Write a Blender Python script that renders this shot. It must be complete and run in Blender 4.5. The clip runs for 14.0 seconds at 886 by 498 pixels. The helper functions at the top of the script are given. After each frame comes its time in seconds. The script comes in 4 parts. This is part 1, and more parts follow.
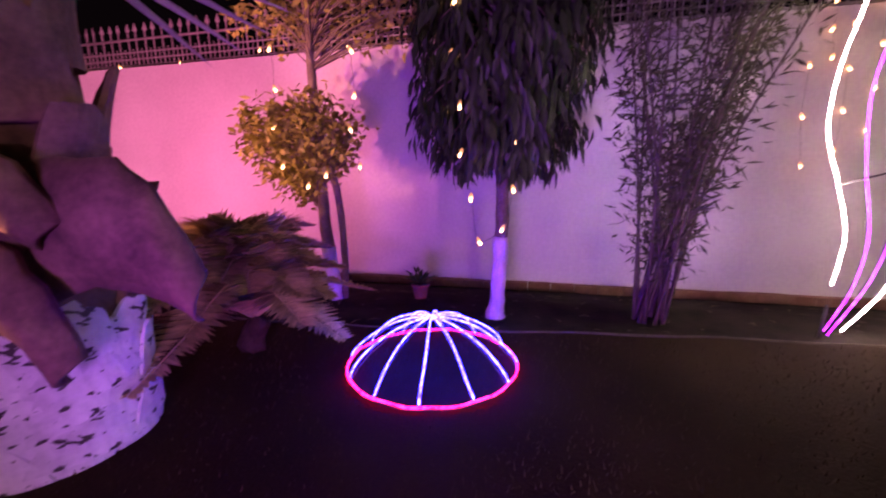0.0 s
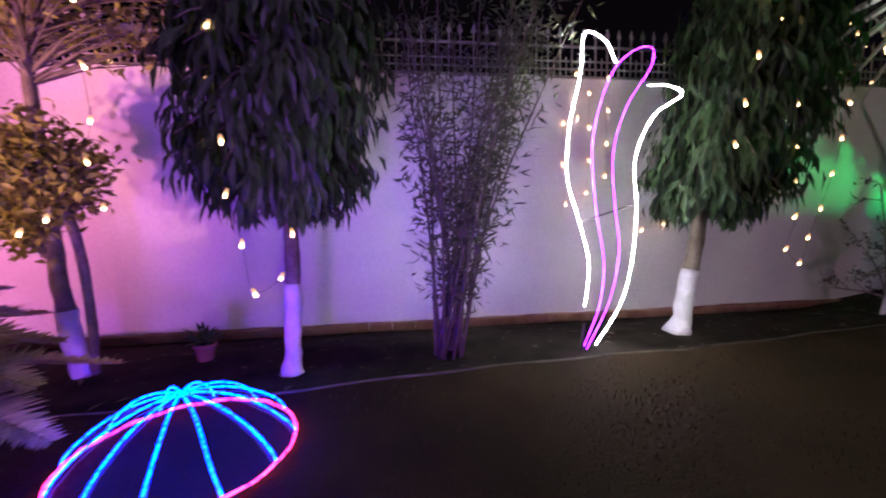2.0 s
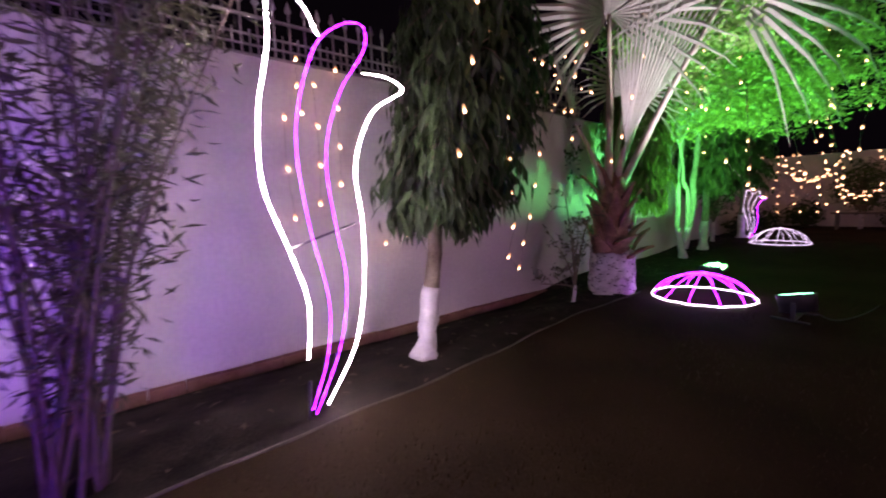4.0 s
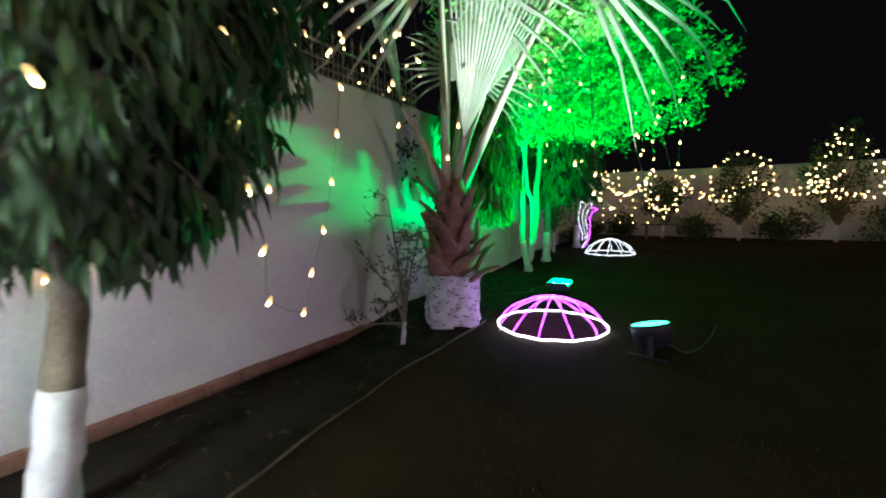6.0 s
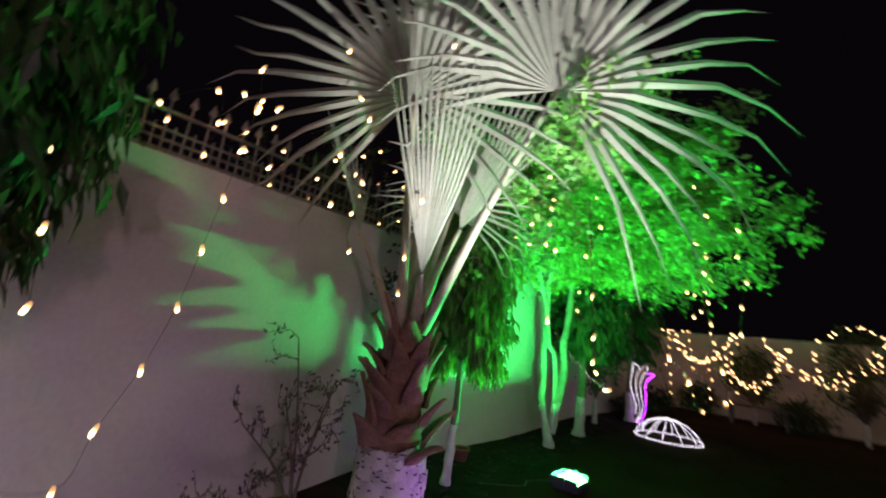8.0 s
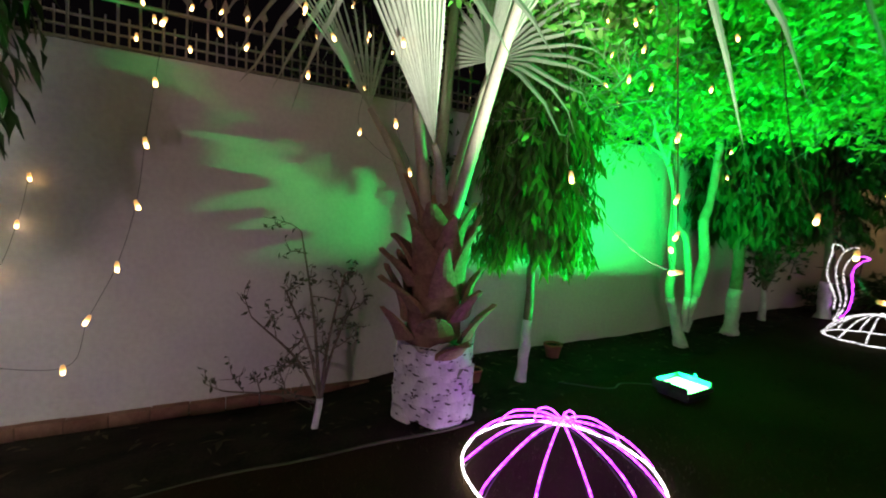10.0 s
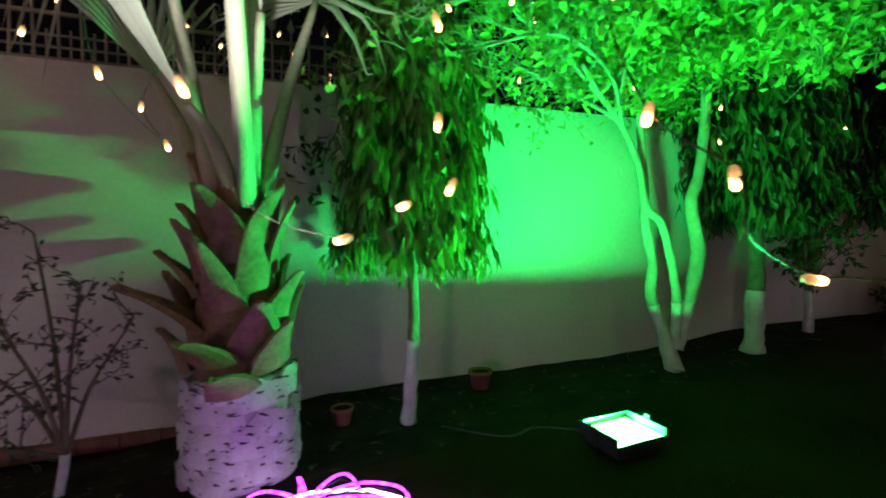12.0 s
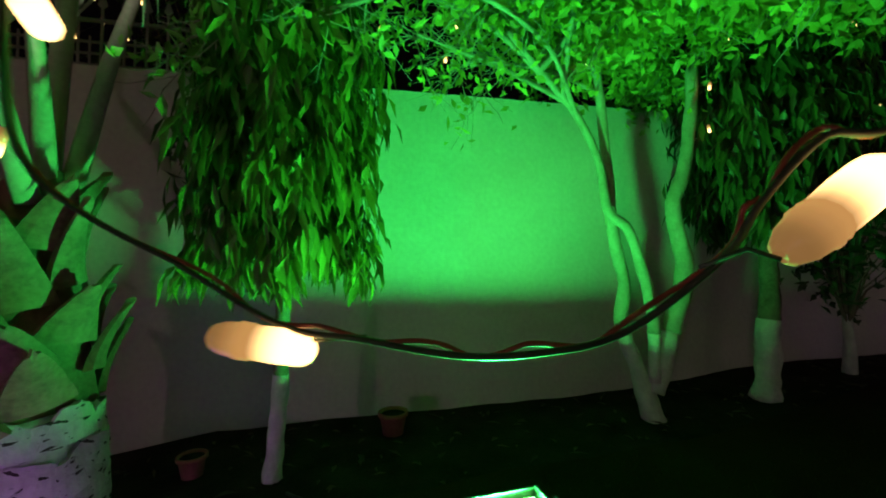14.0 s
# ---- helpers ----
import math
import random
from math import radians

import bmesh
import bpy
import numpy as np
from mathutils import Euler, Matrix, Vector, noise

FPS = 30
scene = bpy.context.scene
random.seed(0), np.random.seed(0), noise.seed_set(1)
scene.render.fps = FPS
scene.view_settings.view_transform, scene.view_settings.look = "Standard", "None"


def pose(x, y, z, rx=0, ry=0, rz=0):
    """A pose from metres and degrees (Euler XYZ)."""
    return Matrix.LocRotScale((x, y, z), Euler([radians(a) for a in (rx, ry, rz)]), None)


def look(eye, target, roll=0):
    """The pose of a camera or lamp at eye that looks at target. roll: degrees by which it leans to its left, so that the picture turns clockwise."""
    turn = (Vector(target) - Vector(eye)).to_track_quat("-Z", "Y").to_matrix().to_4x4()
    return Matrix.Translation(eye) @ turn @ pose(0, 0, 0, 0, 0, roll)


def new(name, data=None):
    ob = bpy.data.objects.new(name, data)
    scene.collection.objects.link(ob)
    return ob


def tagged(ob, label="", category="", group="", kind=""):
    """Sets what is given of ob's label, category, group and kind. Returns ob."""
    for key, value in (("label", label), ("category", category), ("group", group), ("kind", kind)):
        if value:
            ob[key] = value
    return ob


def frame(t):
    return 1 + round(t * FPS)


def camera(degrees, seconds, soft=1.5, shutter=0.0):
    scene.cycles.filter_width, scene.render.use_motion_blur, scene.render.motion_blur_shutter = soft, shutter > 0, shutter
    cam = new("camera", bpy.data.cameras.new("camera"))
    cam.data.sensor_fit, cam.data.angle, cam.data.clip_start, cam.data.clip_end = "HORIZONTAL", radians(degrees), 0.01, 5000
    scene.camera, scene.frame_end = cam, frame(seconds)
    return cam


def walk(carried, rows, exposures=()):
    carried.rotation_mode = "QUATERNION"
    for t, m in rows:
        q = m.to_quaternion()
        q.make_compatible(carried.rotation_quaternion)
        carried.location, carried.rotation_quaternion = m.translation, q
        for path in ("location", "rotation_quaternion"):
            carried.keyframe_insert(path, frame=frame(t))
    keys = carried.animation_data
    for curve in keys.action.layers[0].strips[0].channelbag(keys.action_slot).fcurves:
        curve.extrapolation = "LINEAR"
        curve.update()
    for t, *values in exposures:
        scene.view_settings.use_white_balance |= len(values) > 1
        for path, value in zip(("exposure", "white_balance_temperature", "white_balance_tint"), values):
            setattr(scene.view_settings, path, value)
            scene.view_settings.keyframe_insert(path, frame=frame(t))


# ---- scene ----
cam = camera(95.3, 14.0, soft=1.9, shutter=0.5)
PATH = [
    (0, (-0.054, -4.382, 1.045), (-0.507, -2.468, 0.679), -0.6),
    (0.5, (-0.008, -4.351, 1.076), (-0.273, -2.388, 0.795), -0.6),
    (1, (0.052, -4.326, 1.078), (-0.023, -2.343, 0.83), -0.5),
    (1.5, (0.157, -4.282, 1.076), (0.271, -2.299, 0.839), -1.1),
    (2, (0.327, -4.201, 1.091), (0.592, -2.231, 0.875), -0.8),
    (2.5, (0.494, -4.125, 1.106), (0.965, -2.19, 0.922), -0.3),
    (3, (0.623, -3.966, 1.111), (1.422, -2.146, 0.894), -0.7),
    (3.5, (0.764, -3.754, 1.135), (1.829, -2.071, 0.949), -1.5),
    (4, (0.974, -3.6, 1.159), (2.23, -2.059, 0.94), -1.8),
    (4.2, (1.092, -3.537, 1.145), (2.414, -2.05, 0.941), -1.3),
    (6.3, (2.616, -3.011, 1.148), (4.342, -2.02, 0.961), -1.3),
    (6.5, (2.759, -3.021, 1.182), (4.499, -2.048, 1.034), -2.0),
    (7, (3.178, -3.039, 1.255), (4.919, -2.061, 1.363), -3.9),
    (7.5, (3.423, -3.194, 1.304), (5.055, -2.091, 1.648), -4.2),
    (8, (3.641, -3.408, 1.345), (5.074, -2.078, 1.765), 6.9),
    (8.5, (3.915, -3.495, 1.354), (5.162, -1.936, 1.474), 21.2),
    (9, (4.21, -3.536, 1.37), (5.374, -1.911, 1.316), 12.1),
    (9.2, (4.32, -3.587, 1.354), (5.455, -1.945, 1.245), 8.1),
    (11.3, (5.811, -3.391, 1.09), (6.406, -1.482, 1.102), -0.7),
    (11.5, (6.01, -3.421, 1.05), (6.615, -1.515, 1.067), -1.9),
    (12, (6.394, -3.321, 1.105), (7.009, -1.418, 1.102), -1.1),
    (12.5, (6.778, -3.321, 1.027), (7.227, -1.372, 1.056), 0.2),
    (13, (7.084, -3.23, 1.046), (7.431, -1.261, 1.078), 0.0),
    (13.5, (7.315, -3.08, 1.070), (7.707, -1.123, 1.194), 0.4),
    (14, (7.404, -3.011, 1.068), (7.828, -1.059, 1.15), -0.6),
]
EXPOSURES = [
    (0, 0.3, 8500, 56), (0.5, 0.28, 7800, 38), (1.0, 0.3, 6900, 14), (1.5, 0.6, 6500, 18), (2.0, 0.5, 6400, 16), (2.5, 0.72, 6400, 10), (2.8, -0.9, 6100, 16), (3.5, -0.3, 6300, 36), (4.0, 0.25, 6900, 56), (4.2, 0.27, 6900, 56),
    (6.3, 1.0, 6300, -18), (7.0, 0.8, 6200, -16), (7.5, 0.75, 8700, 42), (8.0, 0.35, 7100, 14), (8.5, 0.45, 7000, 12), (9.0, 0.45, 6100, -26), (9.2, 0.45, 6100, -26),
    (11.3, 0.05, 11500, 38), (11.7, 0.05, 10500, 32), (12.1, 0.0, 6800, 2), (12.5, -0.25, 6600, 2), (13.0, -0.8, 6900, 2), (13.5, -0.95, 7600, 4), (14.0, -1.1, 8000, 6)]
walk(cam, [(t, look(eye, target, roll)) for t, eye, target, roll in PATH], EXPOSURES)

# ---- night sky and lights ----
world = bpy.data.worlds.new("night_sky")
scene.world = world
world.use_nodes = True
world.node_tree.nodes["Background"].inputs[0].default_value = (0.30, 0.22, 0.34, 1)
world.node_tree.nodes["Background"].inputs[1].default_value = 0.005


def lamp(name, kind, eye, target, power, colour, size=0.05, cone=80, blend=0.5):
    data = bpy.data.lights.new(name, kind)
    data.energy, data.color = power, colour
    if kind == "SPOT":
        data.spot_size, data.spot_blend, data.shadow_soft_size = radians(cone), blend, size
    elif kind == "AREA":
        data.size = size
    else:
        data.shadow_soft_size = size
    ob = new(name, data)
    ob.matrix_world = look(eye, target)
    return ob


PAR = Vector((6.02, -2.80, -0.045))
FLOOD = Vector((8.00, -1.50, 0.045))
lamp("pink_floodlight_beam", "SPOT", (-3.5, -4.1, 0.25), (-4.5, 0, 2.5), 800, (1.0, 0.28, 0.66), 0.06, 108, 1.0)
lamp("palm_spot_beam", "SPOT", (-3.0, -4.5, 0.30), (-1.75, -2.45, 1.65), 600, (1.0, 0.50, 0.34), 0.05, 68, 0.9)
lamp("violet_spot_beam", "SPOT", (-0.3, -5.6, 0.35), (-0.75, 0, 0.9), 450, (0.30, 0.06, 1.0), 0.22, 72, 1.0)
lamp("palm_spot_beam", "SPOT", PAR + Vector((0.02, 0.06, 0.25)), (5.95, -1.75, 3.2), 980, (0.80, 0.86, 0.88), 0.04, 58, 0.9)
flood_beam = lamp("green_flood_beam", "AREA", FLOOD + Vector((0, 0.08, 0.036)), FLOOD + Vector((0, 0.001, 2)), 320, (0.0, 1.0, 0.19), 0.2)
flood_beam.data.shape, flood_beam.data.size, flood_beam.data.size_y = "RECTANGLE", 0.24, 0.008
flood_beam.matrix_world = pose(*(FLOOD + Vector((0, 0.08, 0.036))), 197, 0, 0)
# two unseen fill lights, added behind the lawn to brighten wall and bed
lamp("unseen_fill_beam", "POINT", (1.6, -8.6, 1.15), (0, 0, 0), 150, (1.0, 0.62, 0.98), 0.12)
lamp("unseen_fill_beam", "POINT", (9.0, -8.6, 1.15), (0, 0, 0), 22, (1.0, 0.70, 0.74), 0.12)


# ---- materials ----
def mat(name, a, b, scale=6.0, rough=0.8, bump=0.2, fine=60.0, metal=0.0, per_object=0.0, translucent=0.0, spec=0.5):
    m = bpy.data.materials.new(name)
    m.use_nodes = True
    n, l = m.node_tree.nodes, m.node_tree.links
    p = n["Principled BSDF"]
    p.inputs["Roughness"].default_value, p.inputs["Metallic"].default_value = rough, metal
    p.inputs["Specular IOR Level"].default_value = spec
    co = n.new("ShaderNodeTexCoord")
    big, small, mix = n.new("ShaderNodeTexNoise"), n.new("ShaderNodeTexNoise"), n.new("ShaderNodeMath")
    big.inputs["Scale"].default_value, small.inputs["Scale"].default_value = scale, fine
    big.inputs["Detail"].default_value, small.inputs["Detail"].default_value = 6, 4
    for t in (big, small):
        l.new(co.outputs["Object"], t.inputs["Vector"])
    mix.operation, mix.inputs[1].default_value = "MULTIPLY_ADD", 0.45
    l.new(small.outputs["Fac"], mix.inputs[0])
    l.new(big.outputs["Fac"], mix.inputs[2])
    ramp = n.new("ShaderNodeValToRGB")
    ramp.color_ramp.elements[0].position, ramp.color_ramp.elements[1].position = 0.50, 0.95
    ramp.color_ramp.elements[0].color, ramp.color_ramp.elements[1].color = (*a, 1), (*b, 1)
    l.new(mix.outputs[0], ramp.inputs[0])
    out = ramp.outputs[0]
    if per_object:
        geo, hsv = n.new("ShaderNodeNewGeometry"), n.new("ShaderNodeHueSaturation")
        rng = n.new("ShaderNodeMapRange")
        rng.inputs["To Min"].default_value, rng.inputs["To Max"].default_value = 1 - per_object, 1 + per_object
        l.new(geo.outputs["Random Per Island"], rng.inputs[0])
        l.new(rng.outputs[0], hsv.inputs["Value"])
        l.new(out, hsv.inputs["Color"])
        out = hsv.outputs[0]
    l.new(out, p.inputs["Base Color"])
    if translucent:
        p.inputs["Subsurface Weight"].default_value = 0
        tr, ms = n.new("ShaderNodeBsdfTranslucent"), n.new("ShaderNodeMixShader")
        ms.inputs[0].default_value = translucent
        l.new(out, tr.inputs["Color"])
        l.new(p.outputs[0], ms.inputs[1])
        l.new(tr.outputs[0], ms.inputs[2])
        l.new(ms.outputs[0], n["Material Output"].inputs[0])
    if bump:
        bp = n.new("ShaderNodeBump")
        bp.inputs["Strength"].default_value, bp.inputs["Distance"].default_value = bump, 0.01
        l.new(mix.outputs[0], bp.inputs["Height"])
        l.new(bp.outputs[0], p.inputs["Normal"])
    return m


def glow(name, colour, strength, beads=0.0):
    """A lit surface; beads: how many little lamps a metre make its brightness uneven."""
    m = bpy.data.materials.new(name)
    m.use_nodes = True
    n, l = m.node_tree.nodes, m.node_tree.links
    p = n["Principled BSDF"]
    p.inputs["Base Color"].default_value = (*[0.04 + 0.2 * c for c in colour], 1)
    p.inputs["Emission Color"].default_value = (*colour, 1)
    p.inputs["Emission Strength"].default_value = strength
    if beads:
        co, tex, rng = n.new("ShaderNodeTexCoord"), n.new("ShaderNodeTexNoise"), n.new("ShaderNodeMapRange")
        tex.inputs["Scale"].default_value, tex.inputs["Detail"].default_value = beads, 1
        l.new(co.outputs["Object"], tex.inputs["Vector"])
        l.new(tex.outputs["Fac"], rng.inputs[0])
        rng.inputs["From Min"].default_value, rng.inputs["From Max"].default_value = 0.36, 0.66
        rng.inputs["To Min"].default_value, rng.inputs["To Max"].default_value = strength * 0.18, strength * 1.7
        l.new(rng.outputs[0], p.inputs["Emission Strength"])
    return m


M_WALL = mat("painted_plaster", (0.56, 0.51, 0.50), (0.76, 0.72, 0.69), 0.7, 0.85, 0.15, 28)
M_PLINTH = mat("red_brick_plinth", (0.20, 0.085, 0.06), (0.34, 0.17, 0.12), 5, 0.95, 0.5, 50)
M_SOIL = mat("damp_soil", (0.012, 0.009, 0.007), (0.042, 0.031, 0.024), 4, 0.98, 1.0, 45, spec=0.08)
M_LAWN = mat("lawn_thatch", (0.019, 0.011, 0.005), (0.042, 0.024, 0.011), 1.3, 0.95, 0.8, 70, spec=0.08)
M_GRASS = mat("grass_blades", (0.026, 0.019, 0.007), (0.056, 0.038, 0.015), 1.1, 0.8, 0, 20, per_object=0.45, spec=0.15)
M_EDGE = mat("edging", (0.05, 0.042, 0.03), (0.13, 0.11, 0.08), 6, 0.9, 0.5, 70)
M_IRON = mat("white_painted_iron", (0.26, 0.24, 0.23), (0.42, 0.39, 0.37), 5, 0.55, 0.15, 60)
M_DARKIRON = mat("dark_iron", (0.06, 0.055, 0.055), (0.12, 0.11, 0.10), 7, 0.6, 0.2, 60)
M_LIME = mat("limewash", (0.55, 0.52, 0.52), (0.80, 0.77, 0.76), 9, 0.9, 0.9, 40)
M_BARK = mat("grey_brown_bark", (0.10, 0.075, 0.05), (0.24, 0.19, 0.14), 9, 0.9, 0.9, 55)
M_SMOOTHBARK = mat("pale_smooth_bark", (0.26, 0.22, 0.17), (0.42, 0.37, 0.30), 8, 0.8, 0.5, 50)
M_ASHOKA = mat("drooping_dark_green_leaf", (0.020, 0.046, 0.012), (0.050, 0.100, 0.026), 3, 0.5, 0, 30, per_object=0.4, translucent=0.15)
# brighter copy of the drooping leaf: floodlight on the slender tree put into its colour
M_ASHOKA_LIT = mat("lit_drooping_leaf", (0.06, 0.15, 0.03), (0.13, 0.26, 0.06), 3, 0.45, 0, 30, per_object=0.4, translucent=0.3)
M_LEAF = mat("light_green_leaf", (0.13, 0.32, 0.07), (0.24, 0.47, 0.12), 3, 0.5, 0, 30, per_object=0.35, translucent=0.35)
M_YELLOWLEAF = mat("yellow_green_leaf", (0.20, 0.20, 0.04), (0.40, 0.37, 0.08), 3, 0.5, 0, 30, per_object=0.4, translucent=0.25)
M_BAMBOOLEAF = mat("narrow_olive_leaf", (0.05, 0.06, 0.03), (0.10, 0.11, 0.05), 3, 0.5, 0, 30, per_object=0.4, translucent=0.2)
M_CANE = mat("dark_cane", (0.06, 0.045, 0.04), (0.14, 0.10, 0.08), 12, 0.6, 0.3, 50)
M_CYCAD = mat("cycad_leaflet", (0.34, 0.25, 0.10), (0.58, 0.43, 0.22), 3, 0.5, 0, 30, per_object=0.35, translucent=0.1)
M_BOOT = mat("dry_leaf_base", (0.17, 0.085, 0.055), (0.40, 0.23, 0.16), 7, 0.8, 0.8, 45, per_object=0.2)
M_BOOTDARK = mat("dark_dry_leaf_base", (0.075, 0.038, 0.026), (0.23, 0.13, 0.085), 6, 0.85, 1.0, 40, per_object=0.25)
M_SHAG = mat("shaggy_dark_stump", (0.02, 0.013, 0.009), (0.07, 0.045, 0.03), 14, 0.95, 1.0, 70, spec=0.1)
M_LITTER = mat("dry_fallen_leaf", (0.03, 0.022, 0.012), (0.10, 0.065, 0.035), 5, 0.9, 0.3, 40, per_object=0.4)
M_PALM = mat("silver_palm_leaf", (0.30, 0.31, 0.26), (0.46, 0.46, 0.40), 3, 0.55, 0.1, 40, per_object=0.15, translucent=0.22)
M_PETIOLE = mat("pale_petiole", (0.34, 0.30, 0.24), (0.52, 0.46, 0.38), 5, 0.6, 0.3, 40)
M_POT = mat("terracotta", (0.22, 0.08, 0.05), (0.36, 0.15, 0.09), 6, 0.9, 0.3, 50)
M_BLACK = mat("black_housing", (0.015, 0.015, 0.016), (0.035, 0.035, 0.037), 9, 0.45, 0.1, 60)
M_WIRE = mat("dark_green_wire", (0.02, 0.03, 0.018), (0.05, 0.06, 0.03), 20, 0.5, 0.1, 90)
M_REDWIRE = mat("red_wire", (0.28, 0.03, 0.02), (0.42, 0.06, 0.04), 20, 0.5, 0.1, 90)
M_BENCH = mat("weathered_bench", (0.12, 0.10, 0.09), (0.24, 0.21, 0.19), 6, 0.8, 0.4, 50)
M_HOUSE = mat("house_plaster", (0.34, 0.30, 0.27), (0.44, 0.40, 0.36), 0.8, 0.9, 0.1, 30)


def bulb_glow(name, colour, low, high, z_low, z_high):
    """A frosted bulb body whose glow fades away from the filament along its length."""
    m = glow(name, colour, high)
    n, l = m.node_tree.nodes, m.node_tree.links
    co, xyz, rng = n.new("ShaderNodeTexCoord"), n.new("ShaderNodeSeparateXYZ"), n.new("ShaderNodeMapRange")
    l.new(co.outputs["Object"], xyz.inputs[0])
    l.new(xyz.outputs[2], rng.inputs[0])
    rng.interpolation_type = "SMOOTHSTEP"
    rng.inputs["From Min"].default_value, rng.inputs["From Max"].default_value = z_low, z_high
    rng.inputs["To Min"].default_value, rng.inputs["To Max"].default_value = low, high
    l.new(rng.outputs[0], n["Principled BSDF"].inputs["Emission Strength"])
    n["Principled BSDF"].inputs["Roughness"].default_value = 0.35
    return m


M_BULB = bulb_glow("warm_bulb", (1.0, 0.58, 0.27), 1.15, 10, -0.004, -0.024)
M_BULBCAP = bulb_glow("bulb_lower_body", (1.0, 0.52, 0.20), 0.50, 1.15, 0.014, -0.004)
R_BLUE = glow("blue_rope_light", (0.0005, 0.013, 1.0), 75, 60)
R_PINK = glow("pink_rope_light", (1.0, 0.02, 0.14), 11, 60)
R_MAGENTA = glow("magenta_rope_light", (0.42, 0.022, 1.0), 13, 60)
R_WHITE = glow("cool_white_rope_light", (0.92, 1.0, 0.97), 150, 60)
R_COOL = glow("soft_white_rope_light", (0.86, 0.82, 1.0), 9, 60)
R_SOFT = glow("dim_white_rope_light", (0.84, 0.80, 1.0), 1.8, 60)
G_FLOOD = glow("green_flood_glass", (0.10, 1.0, 0.20), 20)
G_PAR = glow("spot_lens", (0.13, 1.0, 0.55), 4)
# glow of the added fill lamps, never in view
G_FILL = glow("fill_lamp_glow", (1.0, 0.75, 0.60), 6)


# ---- mesh helpers ----
class MB:
    """Collects vertices and faces of one part."""

    def __init__(self):
        self.v, self.f = [], []

    def add(self, verts, faces):
        k = len(self.v)
        self.v += [tuple(p) for p in verts]
        self.f += [tuple(i + k for i in q) for q in faces]
        return self

    def box(self, c, s, m=None):
        x, y, z = s[0] / 2, s[1] / 2, s[2] / 2
        pts = [Vector((i * x, j * y, k * z)) for k in (-1, 1) for j in (-1, 1) for i in (-1, 1)]
        pts = [(m @ p if m else p) + Vector(c) for p in pts]
        return self.add(pts, [(0, 2, 3, 1), (4, 5, 7, 6), (0, 1, 5, 4), (2, 6, 7, 3), (0, 4, 6, 2), (1, 3, 7, 5)])

    def tube(self, pts, radii, seg=8, cap=True, wob=0.0):
        pts = [Vector(p) for p in pts]
        n = len(pts)
        if not hasattr(radii, "__len__"):
            radii = [radii] * n
        k, side = len(self.v), None
        for i, p in enumerate(pts):
            d = (pts[min(i + 1, n - 1)] - pts[max(i - 1, 0)]).normalized()
            if side is None:
                side = d.orthogonal().normalized()
            side = (side - d * side.dot(d)).normalized()
            up = d.cross(side)
            for s in range(seg):
                a = 2 * math.pi * s / seg
                r = radii[i] * (1 + wob * noise.noise(p * 9 + Vector((math.cos(a), math.sin(a), 0)) * 1.3))
                self.v.append(tuple(p + side * math.cos(a) * r + up * math.sin(a) * r))
        for i in range(n - 1):
            for s in range(seg):
                a, b = k + i * seg + s, k + i * seg + (s + 1) % seg
                self.f.append((a, b, b + seg, a + seg))
        if cap:
            self.f.append(tuple(k + s for s in range(seg))[::-1])
            self.f.append(tuple(k + (n - 1) * seg + s for s in range(seg)))
        return self

    def leaf(self, p, d, up, length, width, fold=0.25, tip=0.5):
        """A lance leaf of four faces, folded along its midrib and bent at its tip."""
        d = d.normalized()
        side = d.cross(up)
        side = side.normalized() if side.length > 1e-4 else d.orthogonal().normalized()
        nrm = side.cross(d)
        mid = p + d * length * tip - nrm * length * 0.04
        end = p + d * length - nrm * length * 0.14
        w = side * width / 2
        f = nrm * width * fold
        return self.add([p, mid + w + f, end, mid - w + f, mid], [(0, 4, 1), (4, 2, 1), (0, 3, 4), (4, 3, 2)])

    def obj(self, name, material, smooth=True):
        me = bpy.data.meshes.new(name)
        me.from_pydata(self.v, [], self.f)
        if smooth:
            me.polygons.foreach_set("use_smooth", [True] * len(me.polygons))
        me.materials.append(material)
        me.update()
        return me


def part(name, mb, material, parent, label="", smooth=True, m=None):
    me = mb.obj(name, material, smooth) if isinstance(mb, MB) else mb
    ob = new(name, me)
    ob.parent = parent
    if m is not None:
        ob.matrix_basis = m
    return tagged(ob, label) if label else ob


def thing(name, at, label, category, group="", kind=""):
    ob = new(name)
    ob.location = at
    ob.empty_display_size = 0.1
    return tagged(ob, label, category, group, kind)


def solid(name, mb, material, label, category, kind="", smooth=False, group=""):
    return tagged(new(name, mb.obj(name, material, smooth)), label, category, group, kind)


def spline(pts, n):
    """A smooth run of n points through the given few."""
    pts = [Vector(p) for p in pts]
    ext = [pts[0] * 2 - pts[1]] + pts + [pts[-1] * 2 - pts[-2]]
    out = []
    for i in range(n):
        u = i / (n - 1) * (len(pts) - 1)
        k = min(int(u), len(pts) - 2)
        t = u - k
        a, b, c, d = ext[k:k + 4]
        out.append(0.5 * (2 * b + (c - a) * t + (2 * a - 5 * b + 4 * c - d) * t * t + (3 * b - a - 3 * c + d) * t ** 3))
    return out


rnd = random.Random(7)


def gauss3(s=1.0):
    return Vector((rnd.gauss(0, s), rnd.gauss(0, s), rnd.gauss(0, s)))


# ---- ground ----
def edge_y(x):
    """The line where the lawn meets the planting bed."""
    return -1.76 + 0.092 * max(-7.0, min(x, 16.0)) + 0.03 * math.sin(x * 1.7) + 0.012 * math.sin(x * 7.1)


